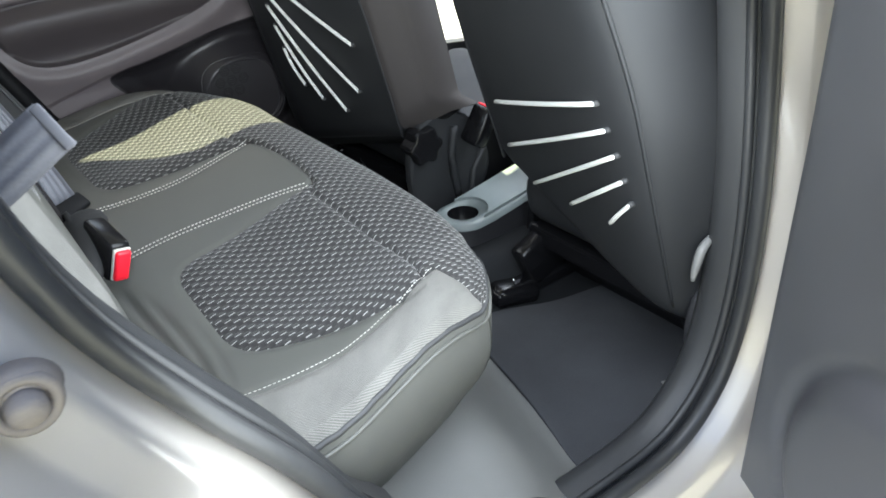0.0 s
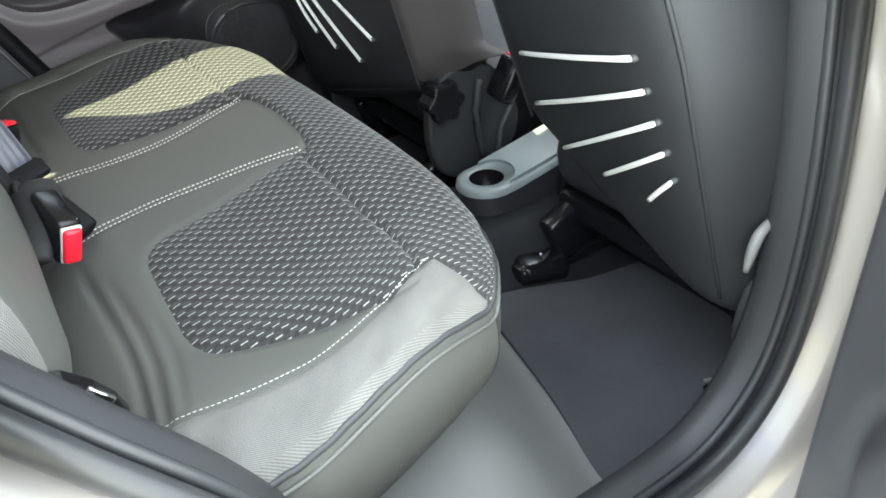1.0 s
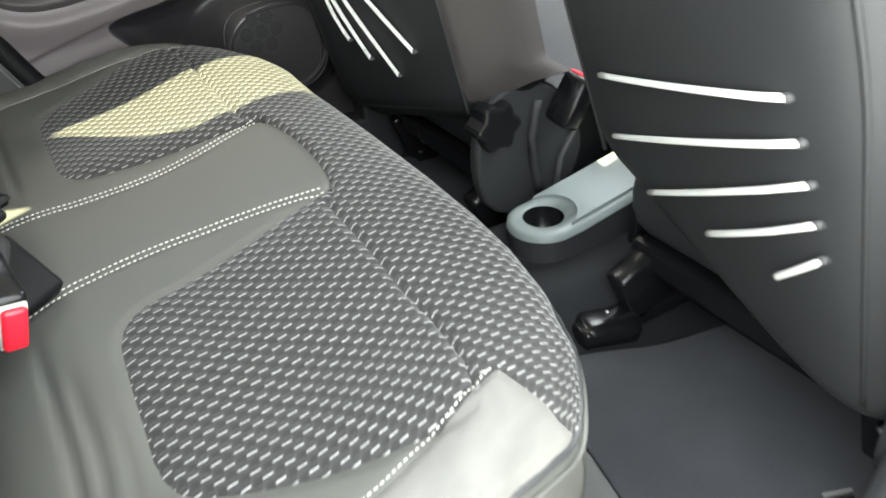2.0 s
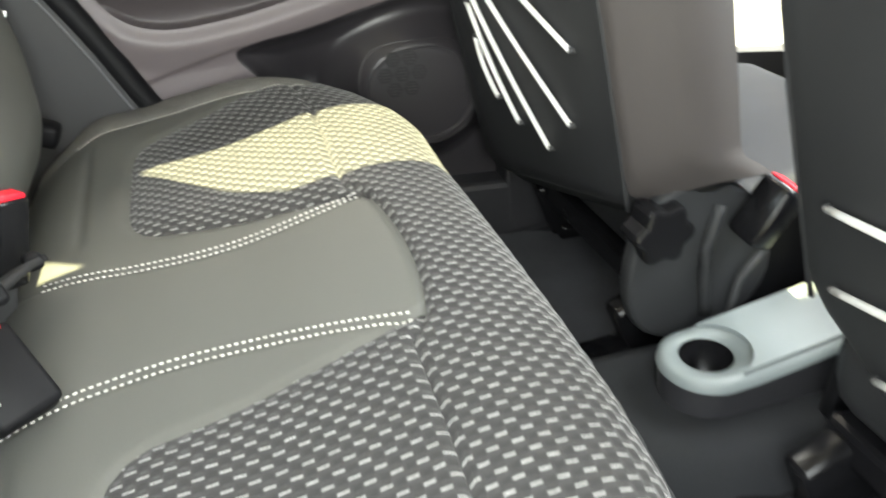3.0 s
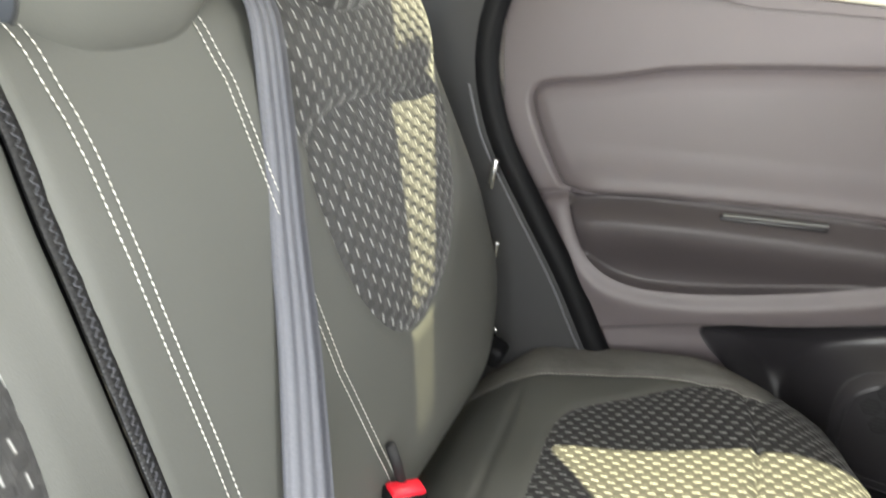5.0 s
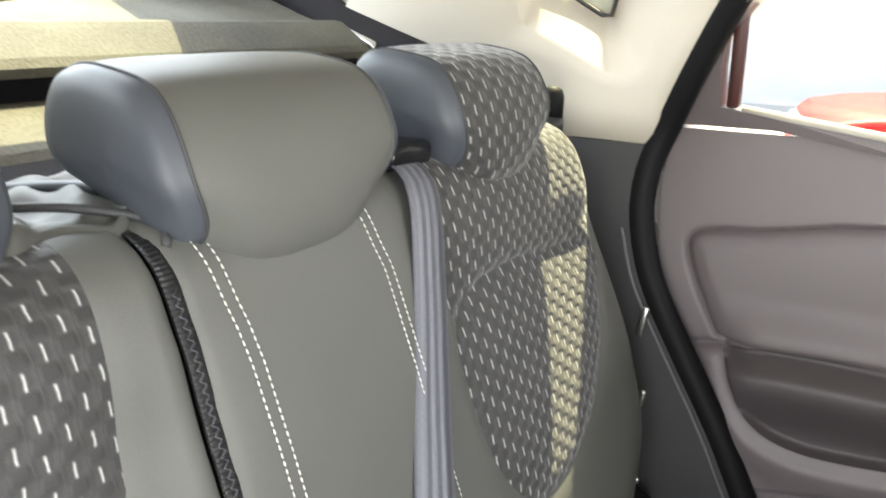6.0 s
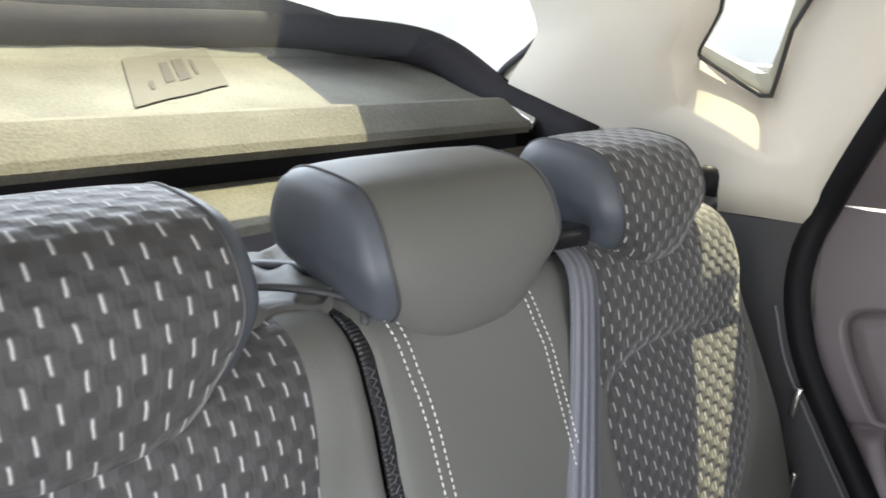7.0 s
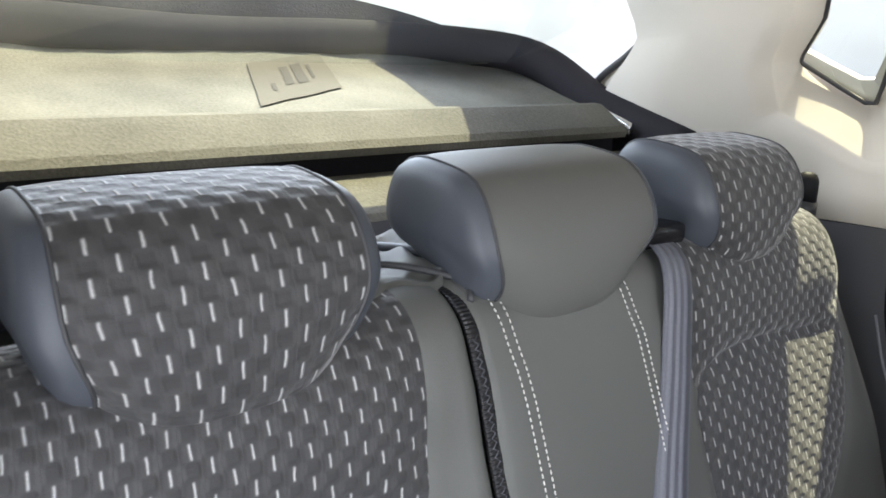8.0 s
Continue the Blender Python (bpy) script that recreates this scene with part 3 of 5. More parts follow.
def back_place(v0, v1):
    def place(u, v):
        x, z, nx, nz = BACK.at(u)
        mid = smoothstep(0.20, 0.12, np.abs(v)) * smoothstep(0.80, 1.10, z) * smoothstep(1.25, 1.20, z)
        x = x + mid * (np.interp(z, (0.85, 0.98, 1.10, 1.20, 1.25), (-0.013, -0.048, -0.082, -0.113, -0.135)) - x)
        half = back_half(z)
        y = np.sign(v) * np.minimum(np.abs(v), 0.63) * np.where(np.abs(v) > 0.3, 1 - (1 - half / 0.63) * (np.abs(v) - 0.3) / 0.33, 1)
        out = np.clip((np.abs(v) - 0.555) / 0.075, 0, 1)
        # the outer edge rolls back further down than beside the shoulder
        h = -np.interp(z, (0.66, 0.72, 0.80, 0.88, 0.98, 1.08, 1.16), (0.100, 0.095, 0.075, 0.056, 0.042, 0.045, 0.06)) * (1 - np.sqrt(np.maximum(0, 1 - out ** 2)))
        h = h - 0.030 * smoothstep(0.46, 0.60, np.abs(v)) * smoothstep(0.86, 0.70, z)
        t = np.clip(1 - np.abs(v - SPLIT) / 0.014, 0, 1)
        h = h - 0.016 * (1 - np.sqrt(np.maximum(0, 1 - t ** 2)))
        flat = smoothstep(BTOP + 0.05, BTOP - 0.10, u)
        for side in (-1, 1):
            a, b = back_lane(u, v, side)
            h = h + flat * (crease(a, 0.0035, 0.007) + 0.004 * smoothstep(0, 0.06, a)) + smoothstep(0.004, -0.010, a) * flat * (crease(b, 0.0022, 0.006) + 0.005 * smoothstep(0.0, 0.05, b))
        h = h + 0.003 * flat * np.exp(-((np.abs(v) - 0.53) / 0.05) ** 2)
        return x + nx * h, y, z + nz * h
    return place


def back_stitch(zs, ys, parent, place):
    us = np.linspace(zu(zs[0]), zu(zs[-1]), 90)
    mid = np.interp(us, [zu(z) for z in zs], ys)
    for off in (-0.0055, 0.0055):
        x, y, z = place(us, mid + off)
        part("stitching", stitches(np.stack([x + 0.001, y, z], 1), (0.96, 0, 0.28), 0.0042, 0.0022, 0.0009), THREAD, parent, "pale double stitching")


def backrest(name, label, v0, v1, lanes):
    ob = thing(name, label, "car seat")
    place = back_place(v0, v1)
    regions = []
    for side in lanes:
        regions.append(("insert%d" % side, lambda u, v, s=side: _bi(u, lane(v, s))))
        regions.append(("shoulder%d" % side, lambda u, v, s=side: _bs(u, lane(v, s))))
        regions.append(("edge%d" % side, lambda u, v, s=side: np.minimum(s * v - 0.572, BTOP - 0.02 - u)))
    cut = panels(place, np.linspace(0, BACK.length, 90), np.linspace(v0, v1, int((v1 - v0) / 0.0085)), regions, lambda u, v: (u / 1.14, v / 1.14))
    part("cover", cut["rest"], VINYL, ob, "smooth dark grey vinyl cover")
    for side in lanes:
        part("back_insert", cut["insert%d" % side], CLOTH_BACK, ob, "charcoal cloth insert with rows of pale dashes")
        part("shoulder_panel", cut["shoulder%d" % side], CLOTH_BACK, ob, "charcoal cloth with rows of pale dashes")
        part("side_bolster", cut["edge%d" % side], MESHVINYL, ob, "paler grained vinyl bolster")
    rear = [(-0.285, 1.235), (-0.255, 1.262), (-0.17, 1.262), (-0.13, 1.22), (-0.02, 0.76), (-0.075, 0.64), (-0.14, 0.60)]
    lo, hi = (v0 + 0.02 if abs(v0) < 0.5 else -0.56), (v1 - 0.02 if abs(v1) < 0.5 else 0.56)
    part("back_shell", prism([(a - 0.016, b) for a, b in rear], lo, hi, "y"), RIMFELT, ob, "dark felt back", smooth=False)
    return ob, place


back_wide, place_wide = backrest("folding_rear_seat", "wide section of the grey vinyl and cloth rear backrest, upright", SPLIT + 0.003, 0.63, (1,))
back_small, place_small = backrest("folding_rear_seat", "narrow section of the grey vinyl and cloth rear backrest, upright", -0.63, SPLIT - 0.003, (-1,))
back_stitch((0.785, 0.80, 0.94, 1.065, 1.167, 1.262), (-0.083, -0.085, -0.087, -0.094, -0.098, -0.111), back_wide, place_wide)
back_stitch((0.76, 0.803, 0.909, 0.992, 1.098, 1.19, 1.262), (0.134, 0.122, 0.098, 0.089, 0.081, 0.073, 0.058), back_wide, place_wide)


def headrest(name, label, yc, hw, cloth, low=0.0):
    """A pad hooked over the backrest's top: flat above, upright in front, cut away below towards the back, with side panels edged by a seam."""
    ob = thing(name, label, "headrest", "rear headrests")
    outline = [(-0.152, 1.226), (-0.132, 1.229), (-0.118, 1.246), (-0.114, 1.275), (-0.117, 1.305), (-0.126, 1.334), (-0.140, 1.357), (-0.160, 1.372), (-0.195, 1.380), (-0.232, 1.383), (-0.257, 1.374), (-0.270, 1.350), (-0.270, 1.322), (-0.252, 1.300), (-0.222, 1.280), (-0.195, 1.250), (-0.174, 1.231)]
    ring = spline(outline + [outline[0]], 61)[:-1]
    n = len(ring)
    vs = np.linspace(-1, 1, 33)
    s = np.concatenate([[0], np.cumsum(np.linalg.norm(np.diff(ring, axis=0), axis=1))])
    c = np.array((-0.19, 1.325))
    verts, faces, uv = [], [], []
    for v in vs:
        a = abs(v)
        for i, (x, z) in enumerate(ring):
            foot = smoothstep(1.320, 1.225, z)
            p = c + (np.array((x, z)) - c) * (1 - 0.05 * a ** 4)
            lift = 0.021 * a ** 3 * foot
            verts.append((p[0] - 0.012 * a ** 3 * foot, yc + hw * v * (1 - 0.17 * foot - 0.03 * smoothstep(1.33, 1.39, z)), p[1] + lift + low * foot))
            uv.append((s[i] / 1.24, (yc + hw * v) / 1.24))
    for j in range(len(vs) - 1):
        for i in range(n):
            faces.append((j * n + i, (j + 1) * n + i, (j + 1) * n + (i + 1) % n, j * n + (i + 1) % n))
    part("pad", (verts, faces, uv), CLOTH_BACK if cloth else VINYL, ob, "charcoal cloth with pale dashes" if cloth else "smooth grey vinyl")
    for side in (-1, 1):
        rows = [np.array(verts[(0 if side < 0 else (len(vs) - 1) * n):][:n])]
        mid = rows[0].mean(0)
        for sc, out in ((0.99, 0.004), (0.95, 0.012), (0.87, 0.018), (0.70, 0.022), (0.45, 0.024), (0.2, 0.025)):
            rows.append(mid + (rows[0] - mid) * sc + np.array((0, side * out, 0)))
        vv = np.vstack(rows + [mid[None] + np.array((0, side * 0.025, 0))])
        ff = [(r * n + i, r * n + (i + 1) % n, (r + 1) * n + (i + 1) % n, (r + 1) * n + i) for r in range(len(rows) - 1) for i in range(n)]
        ff += [((len(rows) - 1) * n + i, (len(rows) - 1) * n + (i + 1) % n, len(vv) - 1) for i in range(n)]
        part("side_panel", (vv, ff), SIDEVINYL, ob, "smooth grey vinyl side, coloured dark and bluish for its shade")
        part("piping", tube(rows[0] + np.array((0, side * 0.0008, 0)), 0.0016, 6, closed=True), PIPING, ob)
        part("post", tube([(-0.205, yc + side * hw * 0.5, 1.20), (-0.205, yc + side * hw * 0.5, 1.28)], 0.006), CHROME, ob, "chrome post")
    return ob


headrest("headrest", "patterned charcoal cloth headrest over the narrow backrest", -0.361, 0.104, True, -0.006)
headrest("headrest", "smooth grey vinyl headrest over the middle seat", -0.014, 0.112, False)
headrest("headrest", "patterned charcoal cloth headrest beside the light grey pillar", 0.324, 0.101, True)

# ---- car body and trim ----
def structure(name, label, data, material, smooth=False):
    return tagged(part(name, data, material, smooth=smooth), label, name.split("_")[0], kind="structure")


CONCRETE = surface("concrete", (0.42, 0.41, 0.38), 0.9, grain=40, bump=0.3, patch=0.6, vary=0.15)
structure("ground", "pale concrete ground round the car", sheet(lambda u, v: (u, v, u * 0), np.linspace(-300, 300, 7), np.linspace(-300, 300, 7)), CONCRETE)
structure("floor", "dark carpeted floor pan of the car", box((3.0, 1.44, 0.05), (0.7, 0, 0.255)), CARPET)


def lean(z, low=0.725, slope=0.40):
    """How far the car's side stands out from the middle at a height."""
    return low - slope * np.maximum(0, z - 1.26)


def ring_wall(name, label, outer, hole, material, side=1, low=0.725, thick=0.05, hole_out=None, smooth=False, parent=None, soft=False):
    """A side panel with an opening that goes through it, following the car's lean."""
    hole_out = hole_out or hole

    def between(a, b, t):
        return [(p[0] + (q[0] - p[0]) * t, p[1] + (q[1] - p[1]) * t) for p, q in zip(a, b)]
    rings = [(outer, 0), (hole, 0), (hole_out, thick), (outer, thick)]
    if soft:
        outer, hole, hole_out = [dense(r, 6) for r in (outer, hole, hole_out)]
        rings = [(outer, 0), (between(hole, outer, 0.5), 0), (between(hole, outer, 0.16), 0.002), (hole, 0.006), (between(hole, hole_out, 0.08), 0.014), (between(hole, hole_out, 0.5), thick * 0.5), (hole_out, thick), (hole_out, thick + 0.001), (outer, thick + 0.001)]
    n = len(outer)
    verts, faces = [], []
    for ring, c in rings:
        verts += [(a, side * (lean(b, low) + c), b) for a, b in ring]
    k = len(rings)
    for r in range(k):
        for i in range(n):
            j = (i + 1) % n
            faces.append((r * n + i, r * n + j, ((r + 1) % k) * n + j, ((r + 1) % k) * n + i))
    if parent is not None:
        return part(name, (verts, faces), material, parent, label, smooth or soft)
    return structure(name, label, (verts, faces), material, smooth or soft)


def dense(ring, k):
    """A closed outline with its corners rounded a little and more points on each side."""
    out = []
    m = len(ring)
    for i in range(m):
        p0, p1, p2, p3 = [np.array(ring[(i + d) % m], float) for d in (-1, 0, 1, 2)]
        for t in np.linspace(0, 1, k, endpoint=False):
            q = 0.5 * (2 * p1 + (p2 - p0) * t + (2 * p0 - 5 * p1 + 4 * p2 - p3) * t * t + (3 * p1 - p0 - 3 * p2 + p3) * t ** 3)
            q = 0.5 * q + 0.5 * (p1 + (p2 - p1) * t)
            out.append((float(q[0]), float(q[1])))
    return out


def roof_rear(v):
    return -0.46 + 0.10 * np.abs(v / 0.6) ** 3


def roof(u, v):
    x = roof_rear(v) + (1.45 - roof_rear(v)) * u
    return x, v, 1.685 - 0.085 * np.abs(v / 0.6) ** 3 - 0.08 * np.maximum(0, -x) ** 2 - 0.10 * np.maximum(0, x - 0.9) ** 2


structure("ceiling", "light grey cloth roof lining", sheet(roof, np.linspace(0, 1, 24), np.linspace(-0.585, 0.585, 20)), LINER, True)
structure("ceiling_skin", "silver beige painted roof", sheet(lambda u, v: (roof(u, v)[0], v * 1.03, roof(u, v)[2] + 0.035), np.linspace(0, 1, 24), np.linspace(-0.585, 0.585, 20)), PAINT, True)

# left side: pillar lining with the quarter window, front door, wheel arch
Q_HOLE = [(-0.262, 1.400), (-0.268, 1.44), (-0.268, 1.480), (-0.235, 1.535), (-0.20, 1.63), (0.03, 1.635), (0.012, 1.545), (-0.020, 1.46), (-0.050, 1.40), (-0.078, 1.338), (-0.13, 1.330), (-0.20, 1.368)]
Q_OUT = [(-0.258, 1.476), (-0.262, 1.482), (-0.258, 1.492), (-0.221, 1.545), (-0.196, 1.628), (-0.006, 1.638), (-0.068, 1.590), (-0.117, 1.515), (-0.141, 1.445), (-0.152, 1.418), (-0.166, 1.418), (-0.196, 1.436)]
Q_OUTER = [(-0.70, 1.235), (-0.66, 1.35), (-0.575, 1.445), (-0.50, 1.52), (-0.485, 1.67), (0.26, 1.70), (0.13, 1.515), (0.03, 1.395), (-0.045, 1.27), (-0.058, 1.235), (-0.15, 1.235), (-0.30, 1.235)]
for side, tail in ((1, "left"), (-1, "right")):
    ring_wall("wall_%s_pillar" % tail, "light grey rear pillar lining with a quarter window", Q_OUTER, Q_HOLE, LINER, side, 0.672, 0.105, Q_OUT, soft=True)
    brink = [(-0.072, 1.233), (-0.076, 1.10), (-0.050, 1.0), (0.0, 0.907), (0.070, 0.785), (0.135, 0.655)] if side > 0 else [(-0.075, 1.233), (-0.085, 1.10), (-0.075, 1.0), (-0.045, 0.90), (0.010, 0.80), (0.085, 0.68)]
    arch = prism([(-1.02, 0.28), (-1.02, 1.233)] + brink + [(0.20, 0.52), (0.25, 0.28)], side * 0.672, side * 0.72, "y")
    structure("wall_%s_arch" % tail, "dark plastic wheel arch lining beside the bench", arch, ARCHTRIM)
    qg = ([(a, side * (lean(b, 0.672) + 0.098), b) for a, b in Q_OUT], [tuple(range(len(Q_OUT)))])
    pane = structure("window_quarter_%s" % tail, "small clear quarter window with a black edge", qg, GLASS)
    pane.visible_shadow = False
    structure("trim_quarter_%s" % tail, "black seal round the quarter window", tube([(a, side * (lean(b, 0.672) + 0.094), b) for a, b in Q_OUT], 0.004, 6, closed=True), RUBBER, True)
    if side < 0:
        continue
    ring_wall("wall_%s_skin" % tail, "silver beige painted rear wing", [(-1.06, 0.30), (-1.06, 1.30), (-0.68, 1.42), (-0.57, 1.52), (-0.54, 1.75), (0.26, 1.80), (0.13, 1.58), (0.03, 1.42), (-0.045, 1.28), (-0.055, 1.0), (0.05, 0.80), (0.25, 0.30)], [(a + (a + 0.15) * 0.45 - 0.01, b + (b - 1.50) * 0.25 + 0.055) for a, b in Q_OUT], PAINT, side, 0.790, 0.04)
f_outer = [(0.96, 0.28), (0.96, 0.80), (0.96, 1.63), (1.40, 1.62), (2.0, 1.20), (2.0, 0.80), (2.0, 0.28), (1.4, 0.28)]
f_hole = [(1.06, 1.16), (1.05, 1.3), (1.06, 1.58), (1.35, 1.57), (1.88, 1.20), (1.86, 1.14), (1.6, 1.14), (1.3, 1.15)]
f_open = [(1.30, 0.60), (1.28, 1.0), (1.10, 1.58), (1.35, 1.57), (1.88, 1.20), (1.88, 0.80), (1.80, 0.60), (1.5, 0.58)]
ring_wall("wall_left_front", "dark frame of the open front doorway", f_outer, f_open, DARKPLASTIC)
ring_wall("wall_right_front", "dark front door wall", f_outer, f_hole, DARKPLASTIC, side=-1)
structure("wall_right_centre_pillar", "dark lined centre pillar", prism([(0.83, 0.28), (0.86, 0.60), (0.83, 0.95), (0.70, 1.62), (0.97, 1.63), (0.97, 0.28)], -0.735, -0.66, "y", 0.01), DARKPLASTIC)
structure("wall_left_centre_pillar", "dark lined centre pillar", prism([(0.80, 0.28), (0.78, 1.18), (0.66, 1.62), (0.97, 1.63), (0.97, 0.28)], 0.66, 0.735, "y", 0.01), DARKPLASTIC)

# the closed left rear door
left_door = thing("rear_door", "closed rear door with grey brown trim, armrest and dark speaker pocket", "car door")


def lens_top(x):
    return np.interp(x, (0.05, 0.066, 0.15, 0.28, 0.50, 0.60, 0.66), (0.926, 0.929, 0.938, 0.943, 0.944, 0.939, 0.930))


_lens = poly_distance(chaikin([(0.064, 0.931), (0.066, 0.928), (0.072, 0.902), (0.084, 0.868), (0.104, 0.830), (0.138, 0.801), (0.182, 0.788), (0.235, 0.787), (0.323, 0.797), (0.458, 0.826), (0.569, 0.860), (0.612, 0.886), (0.654, 0.930), (0.656, 0.932), (0.60, 0.941), (0.50, 0.946), (0.28, 0.944), (0.15, 0.940)], 2))


def in_lens(x, z):
    return _lens(x, z)


in_lower = poly_distance(chaikin([(0.292, 0.722), (0.312, 0.748), (0.419, 0.760), (0.556, 0.794), (0.69, 0.812), (0.95, 0.835), (0.95, 0.25), (0.50, 0.25), (0.43, 0.52), (0.362, 0.655)], 2))


_pad = poly_distance(chaikin([(-0.006, 1.055), (-0.006, 1.095), (0.04, 1.106), (0.10, 1.110), (0.25, 1.143), (0.95, 1.165), (0.95, 0.948), (0.30, 0.947), (0.060, 0.932), (0.042, 0.955)], 2))


def door_skin(x, z):
    y = 0.725 - 0.010 * smoothstep(1.25, 1.0, z)
    y = y - 0.028 * smoothstep(1.02, 0.93, z) * smoothstep(0.02, 0.12, x)
    d, e = in_lens(x, z), lens_top(x) - z
    y = y + smoothstep(0.0, 0.007, d) * (0.014 - 0.034 * smoothstep(0.0, 0.040, e) + 0.040 * smoothstep(0.045, 0.14, e))
    # a rounded lip under the armrest, a fold from it to the speaker pocket, a notch from its tip to the seal
    low = smoothstep(0.0, 0.03, lens_top(x) - z)
    y = y + low * (0.010 * smoothstep(0.026, 0.0, -d) + 0.016 * smoothstep(0.022, 0.085, -d) - 0.010) * smoothstep(0.0, 0.004, -d)
    fold = np.interp(x, (0.10, 0.16, 0.293, 0.33), (0.690, 0.705, 0.741, 0.748)) - z
    y = y + 0.007 * smoothstep(-0.004, 0.006, fold) * smoothstep(0.34, 0.28, x)
    notch = z - np.interp(x, (0.0, 0.022, 0.066), (0.910, 0.917, 0.929))
    y = y + 0.010 * np.exp(-(notch / 0.006) ** 2) * smoothstep(0.078, 0.066, x)
    y = y + 0.022 * smoothstep(0.0, 0.05, in_lower(x, z)) + 0.010 * smoothstep(0.0, 0.02, in_lower(x, z))
    y = y + 0.010 * np.exp(-(_pad(x, z) / 0.0042) ** 2) - 0.006 * smoothstep(0.0, 0.03, _pad(x, z))
    # the speaker's dome low down at the front, and the hollow beside it
    r = np.hypot((x - 0.625) / 1.15, z - 0.618)
    y = y - 0.066 * smoothstep(0.165, 0.085, r) + 0.005 * smoothstep(0.098, 0.090, r)
    y = y + 0.030 * np.exp(-(((x - 0.42) / 0.07) ** 2 + ((z - 0.66) / 0.06) ** 2))
    return x, y, z


cut = panels(door_skin, np.linspace(-0.06, 0.84, 240), np.linspace(0.36, 1.256, 240), [("outside", lambda x, z: np.interp(z, (0.36, 0.656, 0.787, 0.909, 1.04, 1.153, 1.30), (0.27, 0.150, 0.086, 0.016, -0.052, -0.058, -0.058)) - x), ("lower", in_lower), ("lens", in_lens), ("pad", _pad)])
part("upper_trim", cut["rest"], DOORTRIM, left_door, "grey brown plastic trim")
part("lower_trim", cut["lower"], DOORLOW, left_door, "dark plastic speaker pocket")
part("door_pad", cut["pad"], DOORTRIM, left_door, "grey brown padded insert")
part("armrest", cut["lens"], ARMREST, left_door, "darker armrest panel with a rounded top")
D_OUTER = [(0.10, 1.262), (-0.048, 1.262), (-0.03, 1.30), (0.03, 1.395), (0.12, 1.505), (0.25, 1.63), (0.50, 1.655), (0.80, 1.655), (0.84, 1.40), (0.84, 1.222), (0.60, 1.216), (0.30, 1.230)]
D_HOLE = [(0.12, 1.275), (0.022, 1.292), (0.022, 1.35), (0.030, 1.42), (0.075, 1.495), (0.14, 1.580), (0.36, 1.582), (0.46, 1.582), (0.495, 1.40), (0.52, 1.230), (0.42, 1.238), (0.30, 1.250)]
ring_wall("window_frame", "grey brown window frame", D_OUTER, D_HOLE, DOORTRIM, 1, 0.716, 0.045, parent=left_door)
pane = part("pane", ([(a, lean(b, 0.716) + 0.03, b) for a, b in D_HOLE], [tuple(range(len(D_HOLE)))]), GLASS, left_door, "clear door glass")
pane.visible_shadow = False
# the sunlight on the sill is put into this strip's pale colour
part("sill_strip", tube([(0.05, 0.714, 1.290), (0.30, 0.714, 1.256), (0.62, 0.714, 1.229)], 0.006, 8), LINER, left_door, "sill edge, coloured pale to look sunlit")
part("outer_skin", prism([(-0.05, 0.30), (-0.05, 1.0), (-0.05, 1.25), (0.85, 1.19), (0.85, 0.30)], 0.775, 0.80, "y"), PAINT, left_door, "silver beige outer panel", smooth=False)
part("handle_bezel", box((0.120, 0.030, 0.072), (0.600, 0.702, 1.092), 0.020, (0, 4, 0), 5), CHROME, left_door, "chrome door release surround")
part("handle_cup", box((0.080, 0.012, 0.046), (0.604, 0.689, 1.096), 0.006, (0, 4, 0), 3), BLACK, left_door, "black handle cup")
part("release_lever", box((0.050, 0.014, 0.026), (0.592, 0.683, 1.100), 0.007, (0, 4, 0), 3), CHROME, left_door, "chrome release lever")
part("handle_seat", box((0.140, 0.012, 0.090), (0.602, 0.711, 1.088), 0.006, (0, 4, 0), 3), DOORLOW, left_door, "dark handle surround")
part("pull_cup", box((0.150, 0.016, 0.010), (0.378, 0.690, 0.926), 0.004, (0, -1, 0)), DOORLOW, left_door, "dark pull cup")
part("pull_edge", box((0.146, 0.010, 0.004), (0.380, 0.684, 0.933), 0.0015, (0, -1, 0)), SILLTRIM, left_door, "thin pale strip")
# the speaker's double rim and its seven mesh cells
for grow in (0.088, 0.102):
    ring_at = []
    for a in np.linspace(0, 2 * math.pi, 49)[:-1]:
        e = (abs(math.cos(a)) ** 3 + abs(math.sin(a)) ** 3) ** (-1 / 3)
        x, z = 0.622 + 1.10 * grow * e * math.cos(a), 0.622 + grow * e * math.sin(a)
        ring_at.append((x, float(door_skin(np.float64(x), np.float64(z))[1]) - 0.0005, z))
    part("speaker_rim", tube(ring_at, 0.0016, 6, closed=True, up=(0, 1, 0)), DOORLOW, left_door, "fine raised rim of the speaker")
for dx, dz in [(0, 0), (0.033, 0.0), (-0.033, 0.0), (0.0165, 0.029), (-0.0165, 0.029), (0.0165, -0.029), (-0.0165, -0.029)]:
    cx, cz = 0.592 + dx, 0.665 + dz
    hexa = [(cx + 0.0155 * math.cos(k * math.pi / 3), cz + 0.0155 * math.sin(k * math.pi / 3)) for k in range(6)]
    y = min(float(door_skin(np.float64(a), np.float64(b))[1]) for a, b in hexa)
    cell = part("mesh_cell", prism(hexa, y - 0.0006, y + 0.01, "y"), GRILLE, left_door, "black speaker mesh cell", smooth=False)
    for k in range(4):
        part("mesh_bar", box((0.023 - 0.007 * abs(k - 1.5), 0.0012, 0.0011), (cx, y - 0.0008, cz + (k - 1.5) * 0.0057)), DOORLOW, cell, smooth=False)
